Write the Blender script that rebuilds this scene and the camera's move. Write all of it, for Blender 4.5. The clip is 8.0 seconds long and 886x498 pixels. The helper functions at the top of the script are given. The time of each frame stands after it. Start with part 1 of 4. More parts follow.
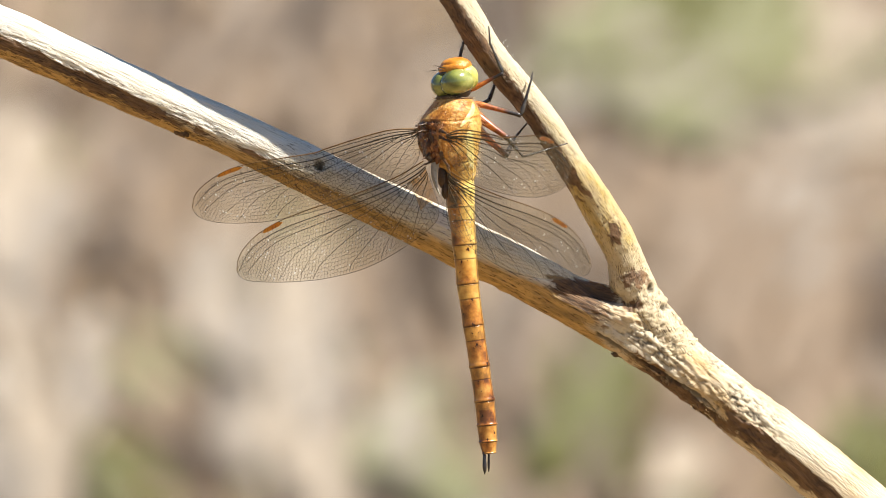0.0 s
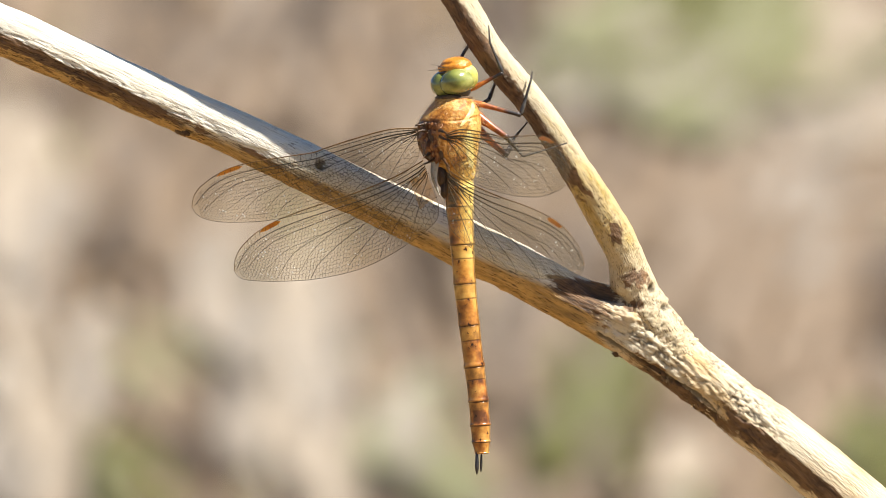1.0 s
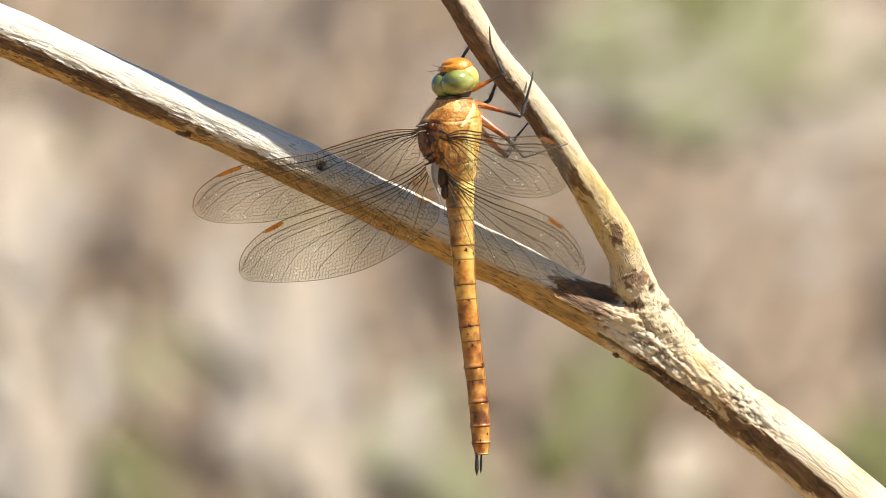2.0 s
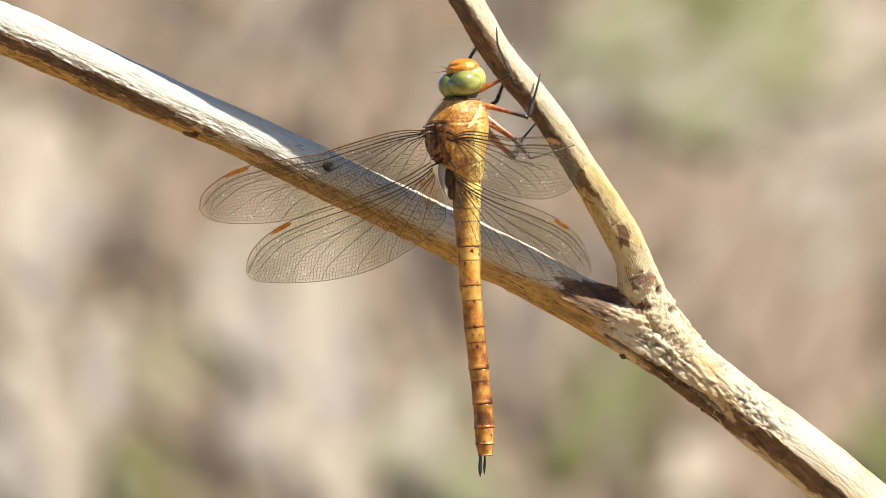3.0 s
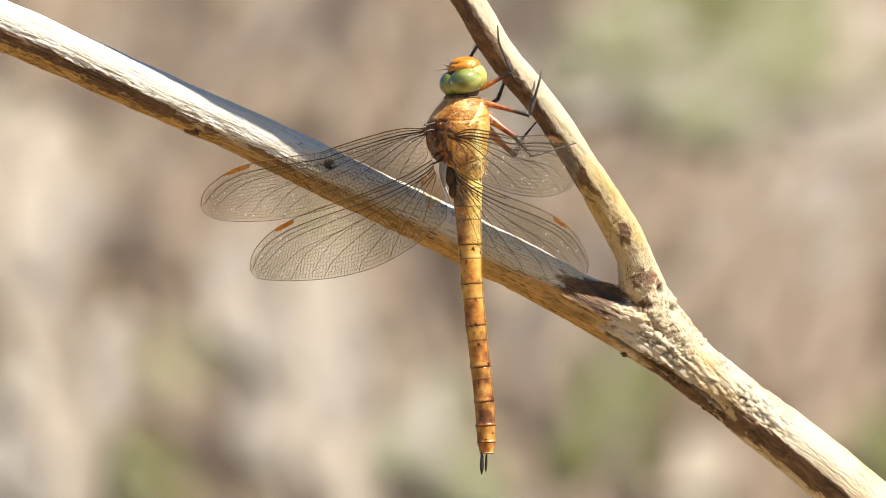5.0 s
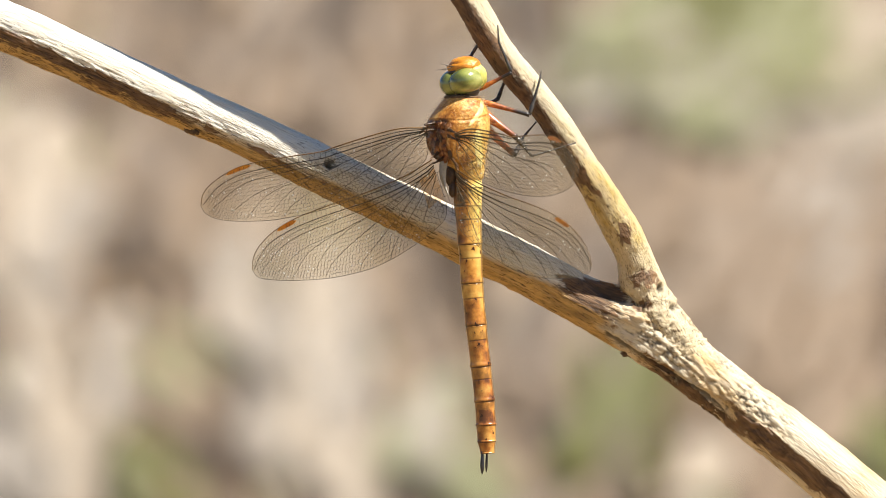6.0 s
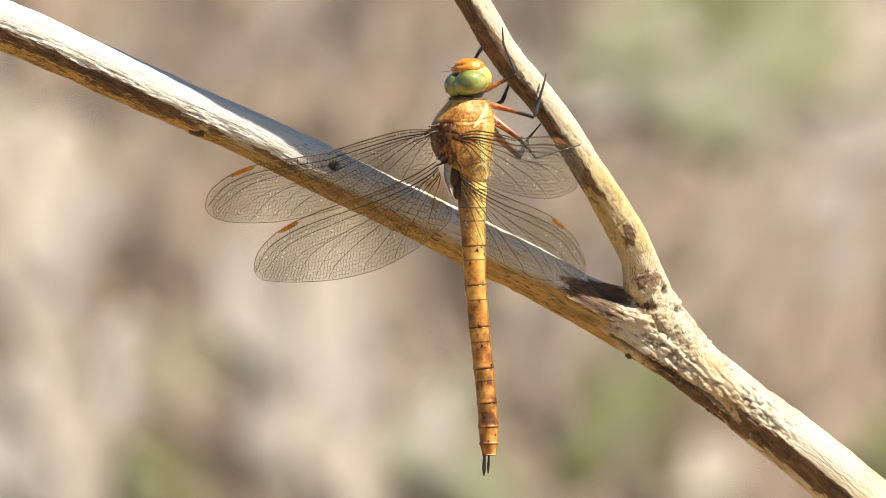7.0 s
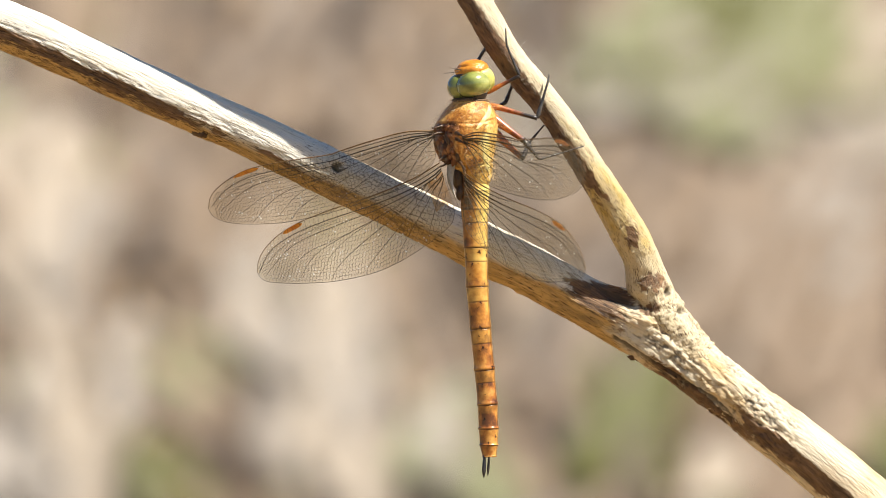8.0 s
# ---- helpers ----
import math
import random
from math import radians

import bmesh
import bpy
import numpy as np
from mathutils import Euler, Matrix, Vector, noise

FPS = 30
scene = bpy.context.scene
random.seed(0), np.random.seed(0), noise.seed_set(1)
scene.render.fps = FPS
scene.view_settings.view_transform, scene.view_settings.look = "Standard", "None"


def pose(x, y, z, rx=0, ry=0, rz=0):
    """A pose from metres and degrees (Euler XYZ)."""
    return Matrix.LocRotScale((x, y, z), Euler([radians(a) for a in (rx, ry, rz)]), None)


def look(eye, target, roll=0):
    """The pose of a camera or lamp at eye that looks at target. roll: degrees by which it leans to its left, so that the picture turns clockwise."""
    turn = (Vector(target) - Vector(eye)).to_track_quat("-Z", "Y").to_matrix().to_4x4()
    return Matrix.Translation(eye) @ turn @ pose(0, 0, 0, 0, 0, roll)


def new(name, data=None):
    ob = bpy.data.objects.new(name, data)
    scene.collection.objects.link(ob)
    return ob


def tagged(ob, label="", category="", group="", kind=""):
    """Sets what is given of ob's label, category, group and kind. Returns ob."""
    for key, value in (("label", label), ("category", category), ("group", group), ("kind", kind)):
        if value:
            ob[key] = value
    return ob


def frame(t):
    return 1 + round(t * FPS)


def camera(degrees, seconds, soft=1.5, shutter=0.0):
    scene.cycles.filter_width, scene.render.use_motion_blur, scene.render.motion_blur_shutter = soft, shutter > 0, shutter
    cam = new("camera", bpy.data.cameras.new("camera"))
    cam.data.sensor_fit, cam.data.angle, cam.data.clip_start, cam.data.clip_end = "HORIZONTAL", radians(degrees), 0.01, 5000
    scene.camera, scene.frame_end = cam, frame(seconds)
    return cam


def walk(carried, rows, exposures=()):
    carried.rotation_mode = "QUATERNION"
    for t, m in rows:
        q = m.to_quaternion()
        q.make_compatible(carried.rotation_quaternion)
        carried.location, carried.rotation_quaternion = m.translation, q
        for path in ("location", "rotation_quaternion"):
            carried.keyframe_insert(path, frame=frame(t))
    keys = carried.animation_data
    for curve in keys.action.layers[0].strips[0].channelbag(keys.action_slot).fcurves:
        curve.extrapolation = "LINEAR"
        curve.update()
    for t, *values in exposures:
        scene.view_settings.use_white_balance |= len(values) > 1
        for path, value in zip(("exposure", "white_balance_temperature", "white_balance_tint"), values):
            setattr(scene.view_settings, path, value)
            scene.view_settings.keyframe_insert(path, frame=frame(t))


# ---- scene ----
# The place is a reed margin in spring sun: a forked dead branch, a hawker dragonfly on it, reeds behind.
CENTRE = Vector((0.0, 0.0, 0.75))          # middle of the perch, 0.75 m over the ground
cam = camera(5.4, 8.0, soft=0.8)
cam.data.dof.use_dof = True
cam.data.dof.focus_distance = 1.490
cam.data.dof.aperture_fstop = 33.0


def stand(x, z, tx, tz, roll):
    """The camera 1.5 m before the perch, x and z mm off its line, aimed tx and tz mm off the middle."""
    return look(CENTRE + Vector((x, -1500, z)) * 0.001, CENTRE + Vector((tx, 0, tz)) * 0.001, roll)


walk(cam, [
    (0, stand(0.00, 0.00, -0.00, 0.00, 0.000)),
    (0.5, stand(0.27, 0.54, 0.20, -0.32, 0.080)),
    (1, stand(0.54, 0.68, -0.13, -0.08, 0.100)),
    (1.5, stand(0.81, 0.27, -0.02, -0.07, 0.080)),
    (3, stand(2.03, 0.00, -1.35, 0.20, 0.200)),
    (3.5, stand(2.44, 0.00, -1.72, 0.22, 0.180)),
    (4, stand(2.57, 0.00, -1.51, -0.08, 0.220)),
    (4.5, stand(2.71, 0.00, -1.63, -0.10, 0.230)),
    (6, stand(3.38, 0.00, -1.55, -0.17, 0.240)),
    (6.5, stand(3.65, -0.27, -2.09, 0.21, 0.250)),
    (7, stand(3.92, -0.41, -2.27, 0.12, 0.300)),
    (7.5, stand(4.20, -0.54, -2.55, 0.15, 0.325)),
    (8, stand(4.47, -0.54, -2.75, 0.34, 0.350)),
])

# ---- light ----
SUN = Vector((0.52, -0.25, 0.82)).normalized()
world = bpy.data.worlds.new("sky")
scene.world = world
world.use_nodes = True
sky = world.node_tree.nodes.new("ShaderNodeTexSky")
sky.sky_type, sky.sun_disc = "NISHITA", False
sky.sun_elevation = math.asin(SUN.z)
sky.sun_rotation = math.atan2(SUN.x, SUN.y)
sky.dust_density, sky.ozone_density = 0.2, 4.0
world.node_tree.nodes["Background"].inputs["Strength"].default_value = 0.055
world.node_tree.links.new(sky.outputs[0], world.node_tree.nodes["Background"].inputs["Color"])
sun = new("sun", bpy.data.lights.new("sun", "SUN"))
sun.data.energy, sun.data.angle, sun.data.color = 5.0, radians(0.53), (1.0, 0.965, 0.88)
sun.matrix_world = look(SUN * 20, (0, 0, 0))
scene.view_settings.exposure = 0.97


# ---- materials ----
def material(name, rough=0.6, spec=0.4):
    m = bpy.data.materials.new(name)
    m.use_nodes = True
    b = m.node_tree.nodes["Principled BSDF"]
    b.inputs["Roughness"].default_value = rough
    b.inputs["Specular IOR Level"].default_value = spec
    return m, m.node_tree, b


def ramp(tree, src, stops):
    r = tree.nodes.new("ShaderNodeValToRGB")
    e = r.color_ramp.elements
    while len(e) < len(stops):
        e.new(0.5)
    for el, (p, c) in zip(e, stops):
        el.position, el.color = p, (*c, 1)
    tree.links.new(src, r.inputs[0])
    return r.outputs[0]


def coords(tree, kind="Object", scale=(1, 1, 1)):
    c = tree.nodes.new("ShaderNodeTexCoord")
    m = tree.nodes.new("ShaderNodeMapping")
    m.inputs["Scale"].default_value = scale
    tree.links.new(c.outputs[kind], m.inputs["Vector"])
    return m.outputs[0]


def grain(tree, vec, scale, detail=5, rough=0.6, distort=0.0):
    n = tree.nodes.new("ShaderNodeTexNoise")
    for key, v in (("Scale", scale), ("Detail", detail), ("Roughness", rough), ("Distortion", distort)):
        n.inputs[key].default_value = v
    tree.links.new(vec, n.inputs["Vector"])
    return n.outputs["Fac"]


def mixed(tree, fac, a, b, mode="MIX"):
    x = tree.nodes.new("ShaderNodeMix")
    x.data_type, x.blend_type = "RGBA", mode
    for value, i in ((fac, 0), (a, 6), (b, 7)):
        if isinstance(value, (int, float)):
            x.inputs[i].default_value = value
        elif isinstance(value, tuple):
            x.inputs[i].default_value = (*value, 1)
        else:
            tree.links.new(value, x.inputs[i])
    return x.outputs[2]


def relief(tree, b, height, strength, distance):
    n = tree.nodes.new("ShaderNodeBump")
    n.inputs["Strength"].default_value, n.inputs["Distance"].default_value = strength, distance
    tree.links.new(height, n.inputs["Height"])
    tree.links.new(n.outputs[0], b.inputs["Normal"])


def mat_plain(name, c1, c2, scale, rough=0.5, spec=0.4, bump=0.0, dist=0.0002, stretch=(1, 1, 1)):
    """Two tones mixed by a noise of the given scale per metre, with a finer noise over it."""
    m, t, b = material(name, rough, spec)
    v = coords(t, "Object", stretch)
    n1, n2 = grain(t, v, scale), grain(t, v, scale * 7)
    a = ramp(t, n1, [(0.32, c1), (0.68, c2)])
    dark = ramp(t, n2, [(0.3, (0.72, 0.72, 0.72)), (0.6, (1.0, 1.0, 1.0))])
    t.links.new(mixed(t, 1.0, a, dark, "MULTIPLY"), b.inputs["Base Color"])
    if bump:
        relief(t, b, n2, bump, dist)
    return m


def turned(tree, angle, scale):
    """UV turned by an angle and then scaled, for marks that run aslant."""
    c = tree.nodes.new("ShaderNodeTexCoord")
    a, b = tree.nodes.new("ShaderNodeMapping"), tree.nodes.new("ShaderNodeMapping")
    a.inputs["Rotation"].default_value = (0, 0, angle)
    b.inputs["Scale"].default_value = scale
    tree.links.new(c.outputs["UV"], a.inputs["Vector"])
    tree.links.new(a.outputs[0], b.inputs["Vector"])
    return b.outputs[0]


def mat_wood(name, mid, high, gold):
    """Weathered barkless wood: pale and smooth, golden by a mask that also holds painted bounce light, bark and painted
    shade in patches, dark flecks and, where rumpled, slanting cracks. UV: metres along and round.
    """
    m, t, b = material(name, 0.6, 0.35)

    def fac(key):
        a = t.nodes.new("ShaderNodeAttribute")
        a.attribute_name = key
        return a.outputs["Fac"]

    def total(a, b, mode="ADD"):
        n = t.nodes.new("ShaderNodeMath")
        n.operation = mode
        for k, x in enumerate((a, b)):
            if isinstance(x, float):
                n.inputs[k].default_value = x
            else:
                t.links.new(x, n.inputs[k])
        return n.outputs[0]
    fibre = mixed(t, fac("smooth"), grain(t, coords(t, "UV", (170, 3600, 1)), 1.0, 6, 0.65, 0.1), (0.5, 0.5, 0.5))
    broad = grain(t, coords(t, "UV", (70, 260, 1)), 1.0, 4, 0.6)
    blot = grain(t, coords(t, "UV", (210, 620, 1)), 1.0, 8, 0.72, 0.8)
    speck = grain(t, coords(t, "UV", (520, 4200, 1)), 1.0, 3, 0.6)
    base = ramp(t, fibre, [(0.30, mid), (0.48, high)])
    col = mixed(t, 1.0, base, ramp(t, broad, [(0.34, (0.90, 0.85, 0.76)), (0.56, (1.0, 1.0, 1.0))]), "MULTIPLY")
    tan = mixed(t, 1.0, col, (0.85, 0.80, 0.71), "MULTIPLY")
    col = mixed(t, fac("smooth"), col, tan)
    # golden tone; under the long limb it stands in for bounced light
    gold_tone = ramp(t, fibre, [(0.30, tuple(0.55 * c for c in gold)), (0.50, gold)])
    gold_tone = mixed(t, ramp(t, blot, [(0.44, (0, 0, 0)), (0.62, (0.75, 0.75, 0.75))]), gold_tone, tuple(0.42 * c for c in gold))
    col = mixed(t, ramp(t, total(fac("gold"), broad), [(0.62, (0, 0, 0)), (0.98, (1, 1, 1))]), col, gold_tone)
    # brown patches: left bark, and shade painted in the same brown
    patch = ramp(t, total(blot, fac("bark_shade")), [(0.76, (0, 0, 0)), (0.85, (1, 1, 1))])
    barkcol = ramp(t, mixed(t, 0.6, fibre, blot), [(0.41, (0.045, 0.024, 0.015)), (0.66, (0.34, 0.19, 0.09))])
    col = mixed(t, patch, col, barkcol)
    # recesses darkened: crevice shade painted into the colour
    col = mixed(t, fac("crevice_shade"), col, (0.04, 0.028, 0.02))
    cluster = ramp(t, grain(t, coords(t, "UV", (130, 520, 1)), 1.0, 3), [(0.42, (0, 0, 0)), (0.60, (0.062, 0.062, 0.062))])
    dots = ramp(t, total(speck, cluster, "SUBTRACT"), [(0.345, (0.15, 0.10, 0.07)), (0.39, (1, 1, 1))])
    flecked = ramp(t, total(fac("fleck"), broad), [(0.62, (0.06, 0.06, 0.06)), (1.05, (0.9, 0.9, 0.9))])
    col = mixed(t, flecked, col, dots, "MULTIPLY")
    pore = grain(t, coords(t, "UV", (1500, 2600, 1)), 1.0, 2, 0.7)
    col = mixed(t, flecked, col, ramp(t, pore, [(0.285, (0.20, 0.15, 0.11)), (0.345, (1, 1, 1))]), "MULTIPLY")
    # cracks of the rumpled stretch
    worm = grain(t, turned(t, 0.91, (240, 760, 1)), 1.0, 3, 0.55, 0.7)
    line = ramp(t, worm, [(0.44, (1, 1, 1)), (0.478, (0, 0, 0)), (0.49, (0, 0, 0)), (0.53, (1, 1, 1))])
    gate = ramp(t, grain(t, coords(t, "UV", (330, 330, 1)), 1.0, 2), [(0.52, (1, 1, 1)), (0.58, (0, 0, 0))])
    open_at = total(total(line, gate, "MAXIMUM"), total(1.0, fac("rumple"), "SUBTRACT"), "MAXIMUM")
    col = mixed(t, 1.0, col, ramp(t, open_at, [(0.1, (0.72, 0.68, 0.62)), (0.8, (1, 1, 1))]), "MULTIPLY")
    t.links.new(col, b.inputs["Base Color"])
    hgt = mixed(t, 1.0, mixed(t, 0.25, mixed(t, 0.45, fibre, speck), pore), ramp(t, open_at, [(0.0, (0.6, 0.6, 0.6)), (1.0, (1, 1, 1))]), "MULTIPLY")
    relief(t, b, hgt, 1.0, 0.0006)
    return m


def mat_segment():
    """Ochre chitin: yellower at the fore part and flank, browner to the tail, dark joint rims and small dark spots."""
    m, t, b = material("ochre_chitin", 0.29, 0.55)
    v = coords(t, "Object")
    n = grain(t, v, 420, 5)

    def fac(name):
        a = t.nodes.new("ShaderNodeAttribute")
        a.attribute_name = name
        return a.outputs["Fac"]
    ochre = ramp(t, n, [(0.30, (0.28, 0.08, 0.010)), (0.47, (0.55, 0.225, 0.026)), (0.70, (0.74, 0.42, 0.085))])
    pale = ramp(t, n, [(0.3, (0.66, 0.44, 0.09)), (0.7, (0.86, 0.74, 0.26))])
    rust = ramp(t, n, [(0.36, (0.13, 0.042, 0.012)), (0.48, (0.40, 0.14, 0.026)), (0.66, (0.66, 0.34, 0.08))])
    col = mixed(t, fac("rust"), mixed(t, fac("pale"), ochre, pale), rust)
    spot = grain(t, v, 850, 2)
    mask = ramp(t, spot, [(0.30, (0.10, 0.045, 0.02)), (0.355, (1, 1, 1))])
    dark = mixed(t, fac("ring"), mixed(t, 1.0, col, mask, "MULTIPLY"), (0.035, 0.012, 0.005))
    t.links.new(dark, b.inputs["Base Color"])
    relief(t, b, n, 0.45, 0.00012)
    return m


def mat_eye():
    """Facetted eye: yellow-green, browner in soft bands, dark lower rim, shade painted on the left, wet gloss."""
    m, t, b = material("green_eye", 0.2, 0.6)
    v = coords(t, "Object")
    n = grain(t, coords(t, "Object", (1, 1, 1.5)), 230, 1, 0.3, 0.8)
    fine = grain(t, v, 2600, 2)
    top = ramp(t, n, [(0.36, (0.10, 0.115, 0.022)), (0.50, (0.25, 0.27, 0.055)), (0.64, (0.46, 0.46, 0.14))])
    a = t.nodes.new("ShaderNodeAttribute")
    a.attribute_name = "rim_shade"
    col = mixed(t, a.outputs["Fac"], top, (0.045, 0.075, 0.04))
    shade = ramp(t, fine, [(0.3, (0.8, 0.8, 0.8)), (0.7, (1, 1, 1))])
    t.links.new(mixed(t, 1.0, col, shade, "MULTIPLY"), b.inputs["Base Color"])
    b.inputs["Coat Weight"].default_value = 1.0
    b.inputs["Coat Roughness"].default_value = 0.07
    f = t.nodes.new("ShaderNodeTexVoronoi")
    f.inputs["Scale"].default_value = 9000
    t.links.new(v, f.inputs["Vector"])
    relief(t, b, f.outputs["Distance"], 0.15, 0.00003)
    return m


def mat_membrane(name, tint, gloss):
    m = bpy.data.materials.new(name)
    m.use_nodes = True
    t = m.node_tree
    t.nodes.clear()
    o = t.nodes.new("ShaderNodeOutputMaterial")
    tr = t.nodes.new("ShaderNodeBsdfTransparent")
    gl = t.nodes.new("ShaderNodeBsdfGlossy")
    df = t.nodes.new("ShaderNodeBsdfTranslucent")
    mx, mx2 = t.nodes.new("ShaderNodeMixShader"), t.nodes.new("ShaderNodeMixShader")
    n = grain(t, coords(t, "Object"), 260, 3)
    t.links.new(ramp(t, n, [(0.3, tint), (0.7, (0.96, 0.94, 0.90))]), tr.inputs["Color"])
    df.inputs["Color"].default_value = (0.55, 0.48, 0.32, 1)
    gl.inputs["Roughness"].default_value = 0.22
    fr = t.nodes.new("ShaderNodeLayerWeight")
    fr.inputs["Blend"].default_value = gloss
    mx2.inputs[0].default_value = 0.04
    t.links.new(tr.outputs[0], mx2.inputs[1])
    t.links.new(df.outputs[0], mx2.inputs[2])
    sc = t.nodes.new("ShaderNodeMath")
    sc.operation = "MULTIPLY"
    sc.inputs[1].default_value = 0.045
    t.links.new(fr.outputs["Facing"], sc.inputs[0])
    t.links.new(sc.outputs[0], mx.inputs[0])
    t.links.new(mx2.outputs[0], mx.inputs[1])
    t.links.new(gl.outputs[0], mx.inputs[2])
    t.links.new(mx.outputs[0], o.inputs[0])
    return m


def mat_thorax():
    """Tawny chitin, amber to rust in patches, dark between the wings and in the seams, pale yellow down the flank."""
    m, t, b = material("tawny_thorax", 0.4, 0.45)
    v = coords(t, "Object")
    n, n2 = grain(t, v, 420, 6, 0.68, 0.9), grain(t, v, 1900, 4, 0.7)

    def fac(key):
        a = t.nodes.new("ShaderNodeAttribute")
        a.attribute_name = key
        return a.outputs["Fac"]
    gold = ramp(t, n, [(0.34, (0.33, 0.105, 0.014)), (0.48, (0.60, 0.255, 0.04)), (0.66, (0.84, 0.54, 0.17))])
    red = ramp(t, n, [(0.38, (0.045, 0.013, 0.005)), (0.52, (0.20, 0.062, 0.016)), (0.66, (0.50, 0.27, 0.11))])
    pale = ramp(t, n, [(0.34, (0.42, 0.17, 0.025)), (0.47, (0.66, 0.40, 0.08)), (0.62, (0.82, 0.68, 0.28))])
    col = mixed(t, fac("saddle"), mixed(t, fac("flank"), gold, pale), red)
    col = mixed(t, fac("seam"), col, (0.05, 0.016, 0.006))
    fine = ramp(t, n2, [(0.36, (0.55, 0.45, 0.36)), (0.58, (1, 1, 1))])
    t.links.new(mixed(t, 1.0, col, fine, "MULTIPLY"), b.inputs["Base Color"])
    relief(t, b, n2, 0.6, 0.00022)
    return m


def mat_femur(name, start):
    """Rust-red chitin that blackens towards the knee, from start along it."""
    m, t, b = material(name, 0.3, 0.5)
    n = grain(t, coords(t, "Object"), 900, 4)
    a = t.nodes.new("ShaderNodeAttribute")
    a.attribute_name = "along"
    red = ramp(t, n, [(0.36, (0.16, 0.035, 0.008)), (0.5, (0.38, 0.10, 0.016)), (0.68, (0.60, 0.22, 0.045))])
    knee = ramp(t, a.outputs["Fac"], [(start, (0, 0, 0)), (start + 0.3, (1, 1, 1))])
    t.links.new(mixed(t, knee, red, (0.025, 0.018, 0.016)), b.inputs["Base Color"])
    return m


def mat_leaf(name, c1, c2):
    m, t, b = material(name, 0.55, 0.3)
    v = coords(t, "Object", (1, 1, 0.25))
    n = grain(t, v, 60, 4)
    info = t.nodes.new("ShaderNodeObjectInfo")
    col = ramp(t, n, [(0.3, c1), (0.7, c2)])
    hue = t.nodes.new("ShaderNodeHueSaturation")
    mr = t.nodes.new("ShaderNodeMapRange")
    mr.inputs["To Min"].default_value, mr.inputs["To Max"].default_value = 0.8, 1.15
    t.links.new(info.outputs["Random"], mr.inputs["Value"])
    t.links.new(mr.outputs[0], hue.inputs["Value"])
    t.links.new(col, hue.inputs["Color"])
    t.links.new(hue.outputs[0], b.inputs["Base Color"])
    relief(t, b, n, 0.3, 0.002)
    return m


WOOD = mat_wood("weathered_wood", (0.44, 0.385, 0.30), (0.76, 0.71, 0.61), (0.60, 0.375, 0.135))
SKIN = mat_wood("tan_bark_wood", (0.38, 0.29, 0.17), (0.70, 0.60, 0.43), (0.60, 0.42, 0.13))
SEGMENT = mat_segment()
EYE = mat_eye()
THORAX = mat_thorax()
STRIPE = mat_plain("yellow_stripe", (0.72, 0.56, 0.16), (0.86, 0.76, 0.38), 700, 0.5, 0.4, 0.3)
ORANGE = mat_plain("orange_face", (0.48, 0.14, 0.010), (0.84, 0.36, 0.035), 420, 0.36, 0.5, 0.5)
BLACK = mat_plain("black_chitin", (0.012, 0.010, 0.010), (0.05, 0.04, 0.035), 900, 0.3, 0.5, 0.2)
FEMUR, THIGH = mat_femur("rust_femur", 0.45), mat_femur("rust_hind_femur", 0.72)
TIBIA = mat_plain("dark_leg", (0.02, 0.018, 0.018), (0.09, 0.075, 0.065), 900, 0.25, 0.6, 0.2)
VEIN = mat_plain("brown_vein", (0.020, 0.012, 0.007), (0.085, 0.052, 0.022), 300, 0.4, 0.4)
COSTA = mat_plain("ochre_vein", (0.12, 0.065, 0.025), (0.30, 0.17, 0.06), 300, 0.4, 0.4)
STIGMA = mat_plain("amber_cell", (0.62, 0.18, 0.015), (0.82, 0.33, 0.03), 700, 0.35, 0.5)
FUZZ = mat_plain("tawny_hair", (0.60, 0.38, 0.15), (0.88, 0.74, 0.50), 500, 0.6, 0.2)
MEMBRANE = mat_membrane("wing_film", (0.92, 0.89, 0.80), 0.35)
AMBER = mat_membrane("amber_film", (0.75, 0.42, 0.08), 0.35)
STRAW = mat_leaf("dry_reed", (0.162, 0.110, 0.070), (0.250, 0.178, 0.118))
PALE = mat_leaf("bleached_reed", (0.226, 0.185, 0.147), (0.322, 0.277, 0.230))
CREAM = mat_leaf("cream_reed", (0.300, 0.236, 0.170), (0.420, 0.343, 0.262))
BROWN = mat_leaf("brown_reed", (0.060, 0.041, 0.028), (0.115, 0.079, 0.053))
GREEN = mat_leaf("green_sedge", (0.066, 0.064, 0.009), (0.112, 0.108, 0.022))
SAGE = mat_leaf("grey_green_sedge", (0.180, 0.172, 0.085), (0.235, 0.226, 0.122))
CHEEK = mat_plain("lime_cheek", (0.42, 0.40, 0.07), (0.68, 0.62, 0.20), 500, 0.4, 0.4, 0.3)
JOINT = mat_plain("rust_joint", (0.06, 0.025, 0.01), (0.40, 0.13, 0.025), 900, 0.4, 0.5, 0.4)
RUSSET = mat_plain("russet_plate", (0.14, 0.045, 0.012), (0.48, 0.20, 0.06), 700, 0.38, 0.5, 0.5)
FLAP = mat_plain("pale_flap", (0.33, 0.30, 0.25), (0.48, 0.45, 0.38), 300, 0.5, 0.4, 0.3)
DUST = mat_plain("pale_dust", (0.6, 0.58, 0.54), (0.8, 0.8, 0.78), 900, 0.5, 0.5)
SCAR = mat_plain("dark_bark", (0.05, 0.03, 0.02), (0.24, 0.15, 0.08), 700, 0.7, 0.3, 0.6)
LOBE = mat_plain("umber_lobe", (0.02, 0.010, 0.005), (0.13, 0.06, 0.02), 800, 0.35, 0.5, 0.5)
